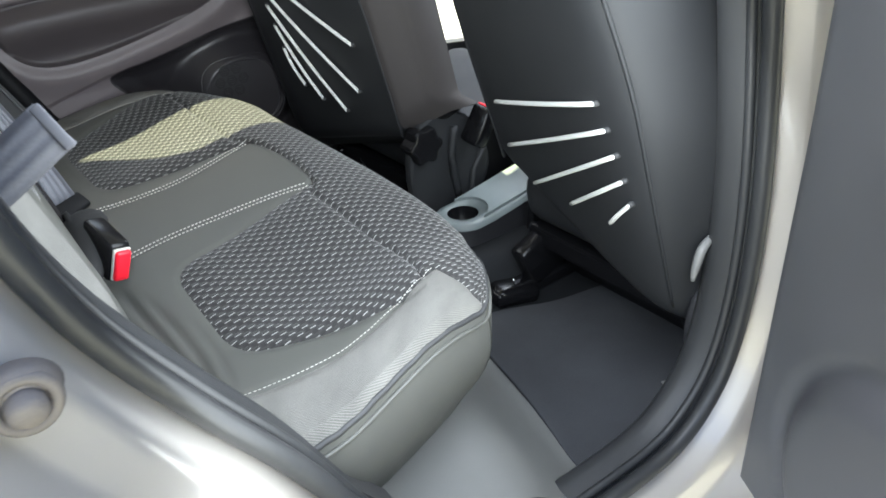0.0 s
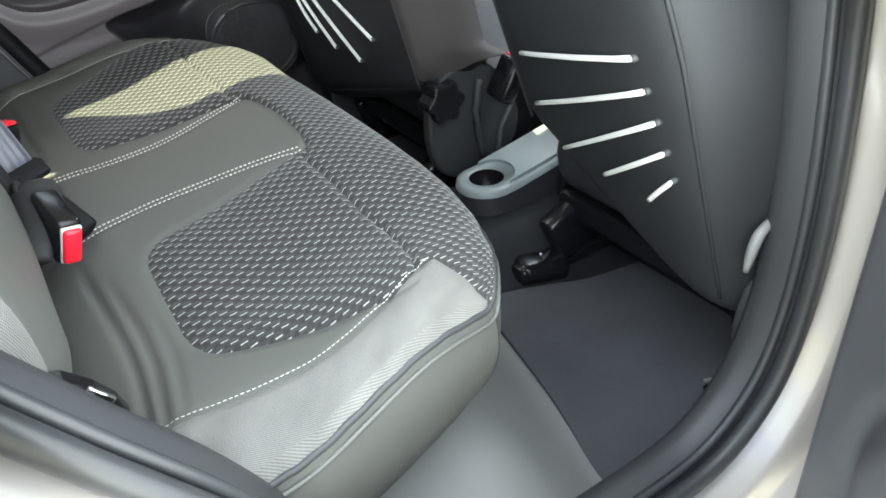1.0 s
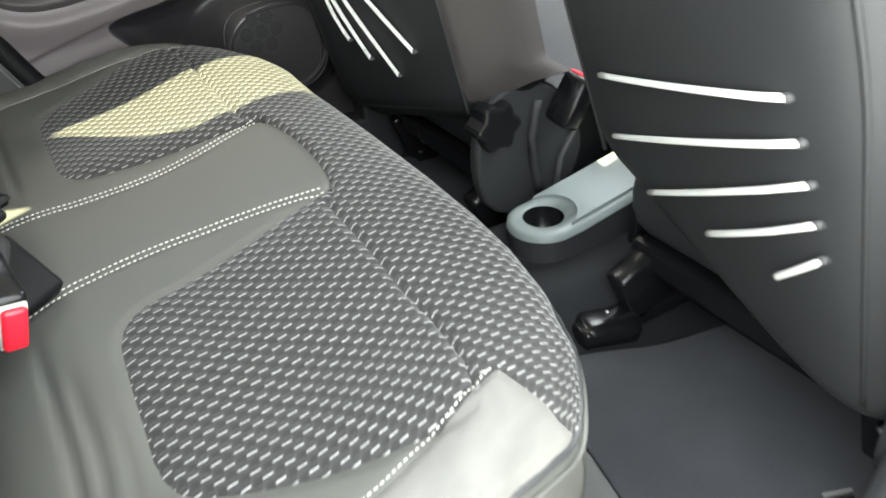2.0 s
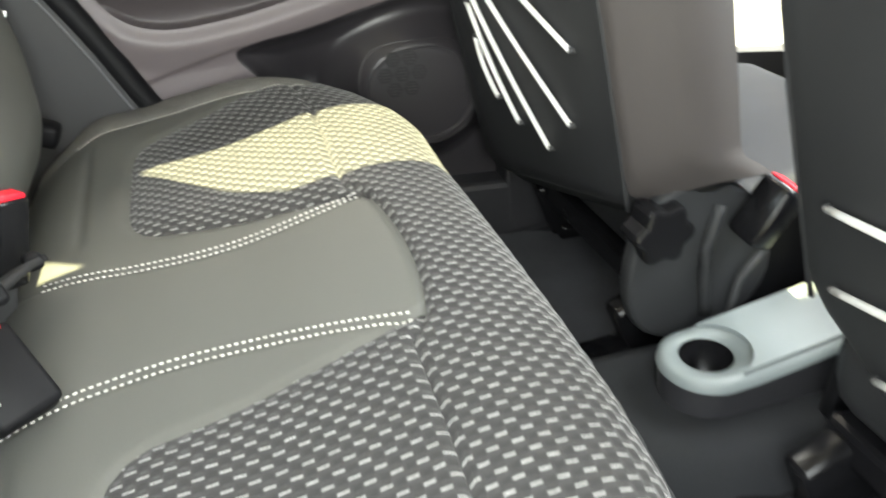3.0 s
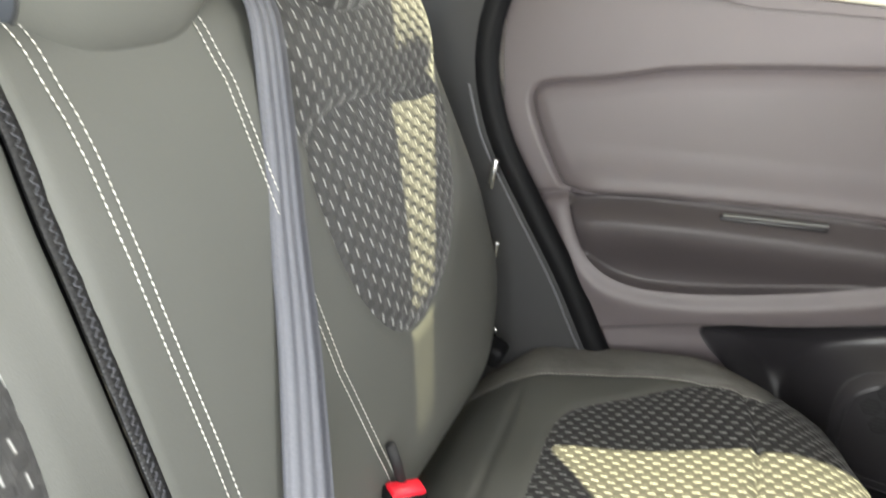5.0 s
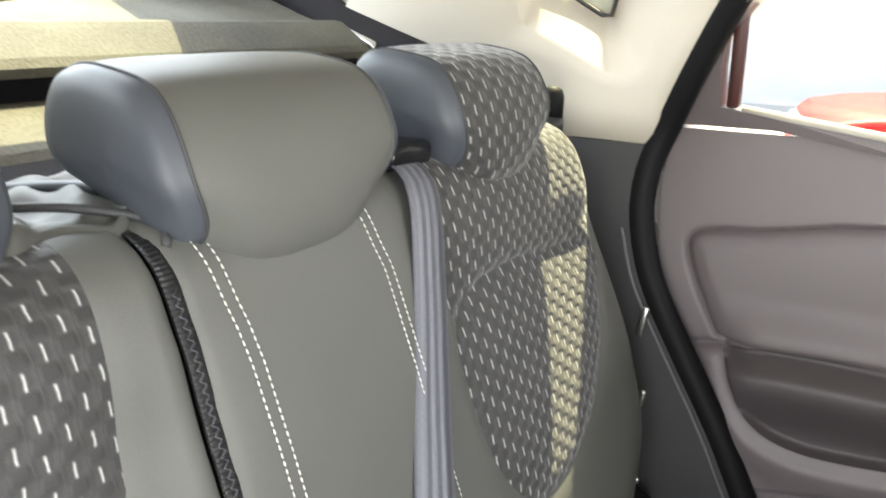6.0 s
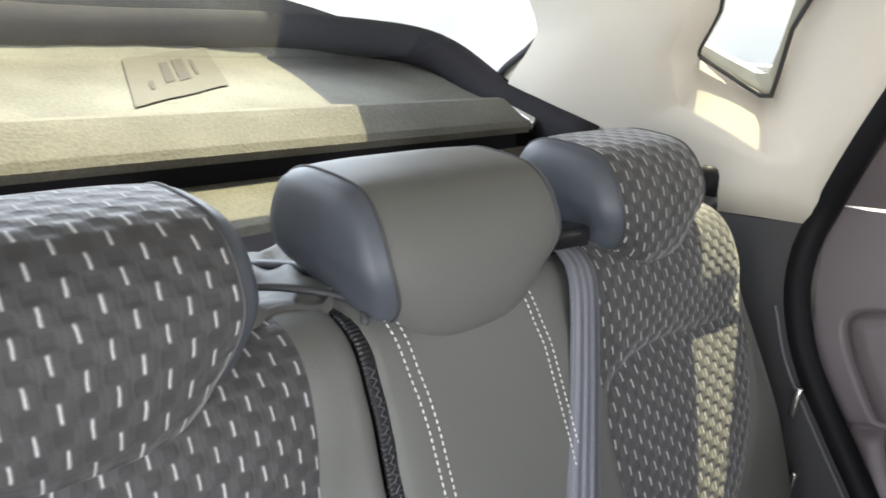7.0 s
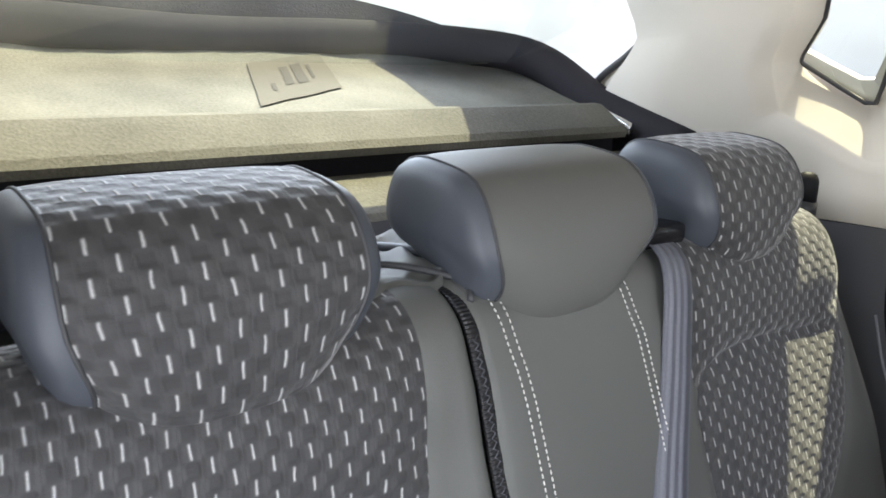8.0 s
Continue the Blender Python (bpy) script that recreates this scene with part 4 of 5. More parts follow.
# a red reflection on the frame, built as a coloured strip
part("red_reflection", box((0.018, 0.02, 0.15), (0.040, 0.700, 1.365), 0.005, (12, 2, 0)), REFLECTION_RED, left_door, "dark red strip for a reflection beside the window")
edge = [(0.29, 0.40), (0.21, 0.55), (0.142, 0.655), (0.078, 0.785), (0.008, 0.907), (-0.048, 1.01), (-0.074, 1.10), (-0.076, 1.17), (-0.058, 1.24), (0.004, 1.37), (0.082, 1.50), (0.19, 1.63)]
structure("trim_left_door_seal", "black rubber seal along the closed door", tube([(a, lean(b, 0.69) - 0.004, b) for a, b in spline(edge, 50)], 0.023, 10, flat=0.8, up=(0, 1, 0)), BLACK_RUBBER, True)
# lip in a paler trim colour that carries the seal's highlight
structure("trim_left_seal_lip", "thin lip beside the closed door's seal, pale for its highlight", tube([(a - 0.024, lean(b, 0.69) - 0.022, b) for a, b in spline(edge[1:7], 40)], 0.0022, 6, up=(0, 1, 0)), OPENTRIM, True)

structure("wall_left_sill", "dark lined sill under the closed door", prism([(0.22, 0.27), (0.22, 0.44), (0.90, 0.40), (0.98, 0.27)], 0.662, 0.775, "y", 0.012), DARKPLASTIC)

# the open doorway on the right
DOORWAY = spline([(-0.11, 1.20), (-0.097, 1.06), (-0.06, 0.94), (0.0, 0.83), (0.08, 0.70), (0.17, 0.53), (0.27, 0.40), (0.40, 0.345), (0.55, 0.335), (0.68, 0.35), (0.765, 0.42), (0.805, 0.53), (0.815, 0.68), (0.800, 0.85), (0.765, 1.05), (0.72, 1.25), (0.66, 1.45), (0.60, 1.56), (0.45, 1.60), (0.24, 1.59), (0.10, 1.48), (-0.02, 1.34), (-0.11, 1.20)], 150)[:-1]
dc = np.array((0.36, 0.95))


def doorway_ring(grow, y):
    out = []
    for q in DOORWAY:
        d = (q - dc) / np.linalg.norm(q - dc)
        p = q + d * grow
        out.append((p[0], -lean(p[1], -y), p[1]))
    return out


def loop_skin(rings):
    n = len(rings[0])
    verts = [p for r in rings for p in r]
    faces = [(k * n + i, k * n + (i + 1) % n, (k + 1) * n + (i + 1) % n, (k + 1) * n + i) for k in range(len(rings) - 1) for i in range(n)]
    return verts, faces


structure("trim_doorway", "dark plastic lining round the open doorway", loop_skin([doorway_ring(0.07, -0.665), doorway_ring(0.0, -0.672), doorway_ring(-0.012, -0.682), doorway_ring(-0.014, -0.70), doorway_ring(-0.004, -0.722), doorway_ring(0.004, -0.735), doorway_ring(0.03, -0.745)]), DOORWAYTRIM, True)
structure("wall_right_jamb", "silver beige painted jamb round the open doorway", loop_skin([doorway_ring(0.015, -0.74), doorway_ring(0.030, -0.757), doorway_ring(0.036, -0.785), doorway_ring(0.046, -0.795), doorway_ring(0.078, -0.802), doorway_ring(0.086, -0.810), doorway_ring(0.094, -0.850), doorway_ring(0.105, -0.862), doorway_ring(0.20, -0.868), doorway_ring(0.21, -0.70)]), PAINT, True)
structure("trim_door_seal", "black rubber double lipped seal round the doorway", tube(doorway_ring(0.004, -0.750), 0.013, 12, closed=True, up=(0, 1, 0)), RUBBER, True)
structure("trim_seal_lip", "thin rubber lip beside the door seal", tube(doorway_ring(-0.006, -0.728), 0.007, 8, closed=True, up=(0, 1, 0)), RUBBER, True)
stop = thing("bump_stop", "round grey rubber door stop on the painted jamb", "door stop")
part("flange", tube([(-0.112, -0.806, 0.940), (-0.112, -0.819, 0.937)], [0.027, 0.022], 24, up=(0, 0, 1)), PLUG, stop)
part("rim", tube([(-0.112 + 0.019 * math.cos(a), -0.819, 0.937 + 0.019 * math.sin(a)) for a in np.linspace(0, 2 * math.pi, 25)[:-1]], 0.005, 8, closed=True, up=(0, 1, 0)), PLUG, stop)
part("buffer", tube([(-0.112, -0.812, 0.939), (-0.112, -0.828, 0.934), (-0.112, -0.832, 0.933)], [0.014, 0.013, 0.008], 18, up=(0, 0, 1)), PLUG, stop)
bolt_ob = thing("hinge_bolt", "bright hinge bolt on the painted jamb", "bolt")
part("head", tube([(0.858, -0.796, 0.640), (0.858, -0.815, 0.640)], 0.008, 6), CHROME, bolt_ob, smooth=False)

# the open right rear door, swung forward on its front edge
open_door = thing("rear_door", "wide open rear door with dark grey inner trim", "car door", at=(0.830, -0.842, 0.0))
open_door.rotation_euler = (0, 0, radians(62))


def od_skin(u, v):
    h = 0.33 + v * 0.93
    ln = np.interp(h, (0.33, 0.6, 0.9, 1.2, 1.3), (0.62, 0.78, 0.96, 0.98, 0.80))
    x = 0.02 + u * ln
    bulge = 0.050 * smoothstep(0.0, 0.06, u) * smoothstep(1.0, 0.93, u)
    speaker = 0.020 * smoothstep(0.20, 0.16, np.hypot((x - 0.36) / 1.15, h - 0.50)) - 0.012 * np.exp(-((np.hypot((x - 0.36) / 1.15, h - 0.50) - 0.205) / 0.012) ** 2)
    arm = 0.03 * np.exp(-((h - 0.90) / 0.06) ** 2) * smoothstep(0.15, 0.4, u)
    line = 0.30 + 0.04 * smoothstep(0.80, 1.25, h) + 0.10 * smoothstep(0.78, 0.60, h)
    step = 0.024 * smoothstep(line - 0.004, line + 0.014, x) * smoothstep(0.62, 0.70, h)
    split = -0.006 * np.exp(-((h - 0.80) / 0.006) ** 2) * (x > line)
    return -x, 0.05 + bulge + arm + speaker + step + split, h


part("inner_trim", sheet(od_skin, np.linspace(0, 1, 90), np.linspace(0, 1, 70)), OPENTRIM, open_door, "dark grey inner trim with a curved groove")
part("outer_panel", prism([(-0.0, 0.30), (-0.0, 1.24), (-0.98, 1.24), (-1.0, 0.90), (-0.82, 0.58), (-0.64, 0.30)], -0.03, 0.045, "y", 0.008), PAINT, open_door, "silver beige outer panel", smooth=False)

# footwell
def heel(u, v):
    y = -0.735 + 0.655 * v
    far = np.interp(-y, (0.08, 0.19, 0.29, 0.44, 0.52, 0.635, 0.735), (0.73, 0.705, 0.668, 0.634, 0.612, 0.580, 0.55))
    return 0.20 + u * (far - 0.20), y, 0.435 - 0.152 * smoothstep(0.40, 1.0, u) ** 1.3 + 0.004 * np.sin(v * 9) + 0.006 * np.sin(v * 17 + u * 5) * u * (1 - u)


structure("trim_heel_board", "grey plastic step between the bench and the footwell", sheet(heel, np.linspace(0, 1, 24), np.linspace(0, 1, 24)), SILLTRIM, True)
# the same step mirrored, in the much darker trim colour
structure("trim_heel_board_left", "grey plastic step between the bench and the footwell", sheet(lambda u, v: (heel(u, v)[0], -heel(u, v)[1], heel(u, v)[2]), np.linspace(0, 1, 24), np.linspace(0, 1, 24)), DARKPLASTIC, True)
tunnel = sheet(lambda u, v: (0.45 + 1.1 * u, 0.22 * v, 0.272 + 0.095 * smoothstep(1.0, 0.45, np.abs(v))), np.linspace(0, 1, 6), np.linspace(-1, 1, 24))
structure("floor_tunnel", "carpeted tunnel along the middle of the floor", tunnel, CARPET, True)
mat_outline = chaikin([(0.665, -0.20), (0.70, -0.185), (0.80, -0.222), (0.88, -0.265), (1.00, -0.285), (1.08, -0.31), (1.08, -0.50), (1.0, -0.56), (0.92, -0.615), (0.86, -0.648), (0.70, -0.655), (0.575, -0.655), (0.568, -0.635), (0.606, -0.52), (0.627, -0.44), (0.655, -0.29)], 2)
mat = thing("floor_mat", "dark grey carpet mat in the rear footwell", "floor mat")
part("carpet", prism(mat_outline, 0.281, 0.291, "z", 0.003), MATCARPET, mat, smooth=False)
mat2 = thing("floor_mat", "dark grey carpet mat in the far footwell", "floor mat")
part("carpet", prism([(a - 0.02, -b) for a, b in mat_outline][::-1], 0.281, 0.291, "z", 0.003), MATCARPET, mat2, smooth=False)

clip = thing("mat_clip", "small black clip at the edge of the floor mat", "clip")
part("body", box((0.045, 0.018, 0.012), (0.835, -0.625, 0.297), 0.004, (0, 0, -22)), BLACK, clip)
part("tongue", box((0.040, 0.006, 0.004), (0.845, -0.612, 0.302), 0.001, (0, 0, -22)), SILLTRIM, clip, "pale edge")
hook = thing("wire_hook", "small dark wire hook on the step below the cushion", "hook")
part("wire", tube(spline([(0.535, -0.385, 0.452), (0.548, -0.395, 0.462), (0.556, -0.402, 0.450), (0.550, -0.402, 0.430)], 14), 0.0022, 6), BLACK, hook)

# rear: shelf, tailgate, rear window
structure("wall_tailgate", "dark tailgate lining below the rear window", prism([(-1.08, 0.28), (-1.08, 1.45), (-1.02, 1.45), (-0.99, 0.28)], -0.70, 0.70, "y"), DARKPLASTIC)
structure("wall_dash", "dark dashboard wall", prism([(1.55, 0.28), (1.50, 1.05), (2.0, 1.12), (2.0, 0.28)], -0.70, 0.70, "y"), DARKPLASTIC)
structure("floor_boot", "dark felt boot cover behind the seats", box((0.66, 1.32, 0.02), (-0.62, 0, 1.20)), SHELFFELT)

# ---- behind the bench ----
shelf = thing("parcel_shelf", "dark felt parcel shelf behind the bench, partly in sunlight", "parcel shelf")


def shelf_top(u, v):
    """The board rises from its front ridge to the tailgate."""
    x = -0.60 - 0.37 * u
    half = 0.60 - 0.10 * smoothstep(0.70, 1.0, u)
    return x, v * half, 1.390 + 0.101 * u + 0.003 * np.sin(v * 5) + 0.0006 * np.sin(v * 31 + u * 9) + 0.022 * smoothstep(0.70, 1.0, u) * smoothstep(0.45, 0.80, np.abs(v)) + 0.016 * smoothstep(0.88, 1.0, np.abs(v))


part("board", sheet(shelf_top, np.linspace(0, 1, 30), np.linspace(-1, 1, 60)), SHELFFELT, shelf, "dark felt board")
ridge = [(-0.500, 1.350), (-0.498, 1.360), (-0.506, 1.370), (-0.545, 1.398), (-0.556, 1.405), (-0.572, 1.407), (-0.592, 1.400), (-0.604, 1.390), (-0.602, 1.375), (-0.55, 1.350)]
part("ridge", prism(ridge, -0.555, 0.555, "y", 0.003), SHELFFELT, shelf, "sloping felt ridge along the front", smooth=False)
# dark filler that stands for the shaded hollow below the ridge
part("underside", prism([(-0.525, 1.351), (-0.525, 1.30), (-0.60, 1.30), (-0.60, 1.374)], -0.55, 0.55, "y"), RIMFELT, shelf, "dark block for the shade under the ridge", smooth=False)
lip = [(-0.515, 1.318), (-0.505, 1.326), (-0.412, 1.292), (-0.400, 1.282), (-0.402, 1.270), (-0.515, 1.30)]
part("front_lip", prism(lip, -0.55, 0.55, "y", 0.003), SHELFFELT, shelf, "lower felt lip behind the headrests", smooth=False)
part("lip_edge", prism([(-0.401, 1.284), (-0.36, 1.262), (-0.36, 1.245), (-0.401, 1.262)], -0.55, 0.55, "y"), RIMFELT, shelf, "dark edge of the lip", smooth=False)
for side in (-1, 1):
    part("end_cap", prism([(-0.497, 1.352), (-0.497, 1.374), (-0.56, 1.398), (-0.585, 1.398), (-0.53, 1.365)], side * 0.556, side * 0.572, "y", 0.004), CHROME, shelf, "bright hinge end")
    part("pin", box((0.03, 0.02, 0.026), (-0.475, side * 0.560, 1.322), 0.005), CHROME, shelf, "bright pin")
label = thing("paper_label", "grey paper label with illegible print on the shelf", "label")


def on_label(a, b, lift):
    """A place on the label, in its own halves of width and length."""
    x = -0.805 - 0.105 * a - 0.035 * b
    y = 0.070 + 0.042 * a + 0.090 * b
    u = (-0.60 - x) / 0.37
    return x, y, shelf_top(u, y / (0.60 - 0.10 * smoothstep(0.70, 1.0, u)))[2] + lift


part("paper", sheet(lambda a, b: on_label(a, b, 0.0030), np.linspace(-1, 1, 12), np.linspace(-1, 1, 12)), LABEL, label)
for b0, b1, a0, a1 in ((-0.62, -0.52, -0.55, -0.2), (-0.28, -0.08, -0.4, 0.5), (0.02, 0.28, -0.45, 0.55), (0.42, 0.5, -0.3, 0.4)):
    part("print_bar", sheet(lambda a, b: on_label(a0 + (a1 - a0) * a, b0 + (b1 - b0) * b, 0.0042), np.linspace(0, 1, 4), np.linspace(0, 1, 3)), INK, label)

half_line = [(-0.42, 0.615, 1.330), (-0.60, 0.610, 1.395), (-0.76, 0.595, 1.484), (-0.90, 0.505, 1.514), (-0.97, 0.29, 1.520), (-0.995, 0.0, 1.514)]
frame_line = spline([(x, -y, z) for x, y, z in half_line] + half_line[-2::-1], 80)
structure("trim_shelf_frame", "dark rounded frame round the parcel shelf", tube(frame_line, 0.037, 16), RIMFELT, True)
fl = np.array(frame_line)


def gate(u, v):
    """The tailgate's lining above the frame, lower towards its ends."""
    i = v * (len(fl) - 1)
    q = [np.interp(i, np.arange(len(fl)), fl[:, k]) for k in range(3)]
    rise = 0.080 * np.clip(1 - (np.abs(q[1]) / 0.56) ** 2.5, 0, 1)
    return q[0] - 0.02 * u - 0.01, q[1] * (1 + 0.03 * u), q[2] + 0.015 + rise * u


structure("wall_tailgate_upper", "grey felt lining of the tailgate below the rear window", sheet(gate, np.linspace(0, 1, 6), np.linspace(0.22, 0.78, 60)), GATEFELT, True)
for side, tail in ((1, "left"), (-1, "right")):
    structure("trim_shelf_side_%s" % tail, "dark side trim between shelf and pillar", prism([(-1.0, 1.24), (-1.0, 1.46), (-0.76, 1.44), (-0.60, 1.375), (-0.42, 1.315), (-0.30, 1.24)], side * 0.61, side * 0.672, "y"), RIMFELT)
    # out of view; the inner edge is shaped to cast the shelf's shade line
    wing = [(-0.40, 0.30), (-0.48, 0.315), (-0.54, 0.340), (-0.65, 0.365), (-0.80, 0.395), (-1.02, 0.400), (-1.02, 0.80), (-0.42, 0.80), (-0.40, 0.62)]
    structure("ceiling_hatch_%s" % tail, "light grey lining beside the rear window", prism([(a, side * b) for a, b in wing][::side], 1.672, 1.690, "z"), LINER)


# rear window between the pillars, its lining and glass
def rear_plane(y, z):
    e = abs(y / 0.62) ** 3
    return -1.03 + (z - 1.47) * 2.9 + e * (0.33 - 1.6 * (z - 1.47))


rw = chaikin([(-0.625, 1.46), (0.625, 1.46), (0.60, 1.56), (0.54, 1.62), (0.40, 1.66), (-0.40, 1.66), (-0.54, 1.62), (-0.60, 1.56)], 2)
glass = structure("window_rear", "clear sloping rear window", ([(rear_plane(a, b), a, b) for a, b in rw], [tuple(range(len(rw)))]), GLASS)
glass.visible_shadow = False
for side, tail in ((1, "left"), (-1, "right")):
    pil = spline([(-0.72, side * 0.672, 1.36), (-0.60, side * 0.658, 1.448), (-0.535, side * 0.656, 1.494), (-0.484, side * 0.648, 1.543), (-0.475, side * 0.622, 1.59), (-0.47, side * 0.56, 1.65)], 30)
    structure("wall_%s_rear_pillar" % tail, "light grey lining of the rearmost pillar", tube(pil, 0.026, 14), LINER, True)
    seal = spline([(-0.70, side * 0.648, 1.375), (-0.625, side * 0.628, 1.448), (-0.563, side * 0.633, 1.494), (-0.512, side * 0.634, 1.543), (-0.510, side * 0.612, 1.59), (-0.50, side * 0.55, 1.65)], 30)
    structure("trim_%s_rear_pillar" % tail, "black seal beside the rear window", tube(seal, 0.007, 8), RUBBER, True)
structure("ceiling_rear", "light grey lining above the rear window", tube([(-0.42, -0.55, 1.655), (-0.45, -0.3, 1.682), (-0.46, 0, 1.690), (-0.45, 0.3, 1.682), (-0.42, 0.55, 1.655)], 0.022, 12), LINER, True)

# button and latch details of the backrests
for side, ob in ((1, back_wide), (-1, back_small)):
    knob = thing("fold_button", "black release button on the outer shoulder of the backrest", "button", "backrest buttons")
    part("collar", tube([(-0.188, side * 0.574, 1.255), (-0.186, side * 0.576, 1.276)], [0.021, 0.019], 18), DARKPLASTIC, knob)
    part("cap", tube([(-0.186, side * 0.577, 1.270), (-0.186, side * 0.579, 1.305), (-0.186, side * 0.5795, 1.315), (-0.186, side * 0.580, 1.319)], [0.0165, 0.0165, 0.013, 0.006], 18), BLACK_RUBBER, knob, "black push cap")
    for x, z, hgt in ((-0.038, 0.972, 0.05), (-0.032, 0.830, 0.06), (-0.026, 0.695, 0.018))[0 if side > 0 else 2:]:
        part("latch", box((0.010, 0.010, hgt), (x, side * 0.622, z), 0.003, (0, 10, 0)), CHROME, ob, "bright latch edge")
    part("hinge_cover", box((0.040, 0.045, 0.040), (-0.020, side * 0.608, 0.664), 0.010, (0, 25, 0)), BLACK_RUBBER, ob, "black hinge cover at the lower corner")

# zip strip between the two backrests
us = np.linspace(zu(0.80), zu(1.262) + 0.045, 50)
zx, zy, zz = place_wide(us, np.full(50, SPLIT + 0.003))
part("split_strip", ribbon(np.stack([zx + 0.004, np.full(50, SPLIT + 0.004), zz], 1), [(0.95, 0.05 * math.sin(k * 1.9), 0.3) for k in range(50)], 0.0125, 0.002), ZIP, back_wide, "black corrugated edge strip")
zig = [(np.interp(k, np.arange(50), zx) + 0.0068, SPLIT + 0.004 + (0.0024 if n % 2 else -0.0024), np.interp(k, np.arange(50), zz)) for n, k in enumerate(np.linspace(0, 42, 120))]
part("zigzag_seam", tube(zig, 0.0005, 5), WEBDARK, back_wide, "grey zigzag seam along the strip")


def flap(u, v):
    """Dark lining that hangs out under the cover beside the split, its upper edge wavy."""
    top = zu(0.838) + np.interp(v, (-0.15, -0.113, -0.072, -0.05, -0.02), (0.0, -0.014, -0.044, -0.065, -0.10)) + 0.003 * np.sin(v * 150)
    x, y, z = place_wide(zu(0.66) + (top - zu(0.66)) * u, v)
    return x + 0.003 + 0.003 * np.sin(u * 3.1) + 0.0025 * np.sin(v * 95 + u * 5) * (1 - u), y, z


part("lining_flap", sheet(flap, np.linspace(0, 1, 24), np.linspace(SPLIT + 0.002, -0.02, 40)), LINING, back_wide, "dark lining hanging out below the cover")


def loose_cover(u, v):
    """The cover's loose end behind the narrow backrest, crumpled in long folds."""
    x = -0.168 - 0.205 * u
    y = -0.245 + 0.060 * u + (0.135 + 0.02 * u) * v
    fold = 0.0075 * np.sin(v * 9 + u * 6) + 0.005 * np.sin(v * 17 - u * 11 + 1) + 0.0035 * np.sin(u * 24 + v * 5)
    edge = np.minimum(np.minimum(u, 1 - u) * 2, np.minimum(v, 1 - v))
    return x + 0.006 * np.sin(v * 13), y + 0.006 * np.sin(u * 11), 1.284 - 0.006 * u + 0.8 * fold * smoothstep(0.0, 0.2, edge) - 0.022 * smoothstep(0.12, 0.0, edge)


part("loose_cover", sheet(loose_cover, np.linspace(0, 1, 44), np.linspace(0, 1, 44)), VINYL, back_small, "crumpled loose end of the vinyl cover")
part("flap_cord", tube(spline([(-0.30, -0.235, 1.276), (-0.24, -0.205, 1.288), (-0.20, -0.165, 1.287), (-0.165, -0.125, 1.274), (-0.145, -0.135, 1.262)], 24), 0.0035, 6), PIPING, back_small)
part("cover_hem", tube(spline([(-0.36, -0.19, 1.272), (-0.30, -0.150, 1.284), (-0.24, -0.125, 1.288), (-0.185, -0.112, 1.280), (-0.150, -0.122, 1.264)], 24), 0.0060, 8), SIDEVINYL, back_small, "dark rolled hem of the cover")
part("seam_cord", tube([(0.012, 0.124, 0.815), (0.017, 0.128, 0.792), (0.022, 0.130, 0.765)], 0.006, 8), GRILLE, back_wide, "short black cord at the seam's end")


# ---- belts and buckles of the bench ----
def buckle(label, at, turn, k=1.0, proud=0.0):
    ob = thing("belt_buckle", label, "seat belt buckle", "rear belt buckles")
    m = pose(*at, *turn) @ Matrix.Diagonal((k, k, k, 1))
    for nm, bm, mat_, lb in (("housing", box((0.028, 0.052, 0.110), (0, 0, -0.055), 0.006), BLACK, ""), ("release_button", box((0.022, 0.044, 0.010 + proud), (0, 0, -0.001 - proud * 0.3), 0.003), RED, "red release button"), ("stalk", box((0.012, 0.03, 0.08), (0, 0, -0.125), 0.003), PIPING, "")):
        bmesh.ops.transform(bm, matrix=m, verts=bm.verts)
        part(nm, bm, mat_, ob, lb)
    return ob


buckle("black buckle with a red button between cushion and backrest, empty", (0.030, 0.124, 0.763), (-14, 8, -40), 0.95)
clasp = thing("belt_buckle", "black buckle with a red button holding the middle belt", "seat belt buckle", "rear belt buckles")
face = look((0.031, -0.083, 0.733), (-0.009, -0.033, 0.663))
for nm, bm, mat_, lb in (("housing", box((0.060, 0.085, 0.030), (0, -0.048, -0.012), 0.007), BLACK_RUBBER, ""), ("release_button", box((0.046, 0.018, 0.010), (0, -0.004, -0.001), 0.004), RED, "red release button"), ("latch_edge", box((0.046, 0.004, 0.010), (0, 0.0095, -0.004), 0.001), CHROME, "bright latch edge"), ("tag", box((0.005, 0.050, 0.0012), (-0.018, -0.045, 0.0034), 0.0004), THREAD, "pale narrow tag")):
    bmesh.ops.transform(bm, matrix=face, verts=bm.verts)
    part(nm, bm, mat_, clasp, lb)
part("strap", ribbon(spline([(0.006, -0.030, 0.702), (0.020, 0.010, 0.708), (0.040, 0.055, 0.708), (0.052, 0.085, 0.702)], 20), [(-0.35, 0.2, 0.9)] * 20, 0.026, 0.004), GRILLE, clasp, "black strap along the seat joint")
part("strap_knob", box((0.020, 0.020, 0.018), (0.050, 0.078, 0.706), 0.006, (0, 0, 30)), BLACK_RUBBER, clasp, "small black strap end")
near_buckle = thing("belt_buckle", "black buckle with a red button lying along the seat joint", "seat belt buckle", "rear belt buckles")
lie = look((0.050, -0.268, 0.728), (0.020, -0.10, 0.772), -14)
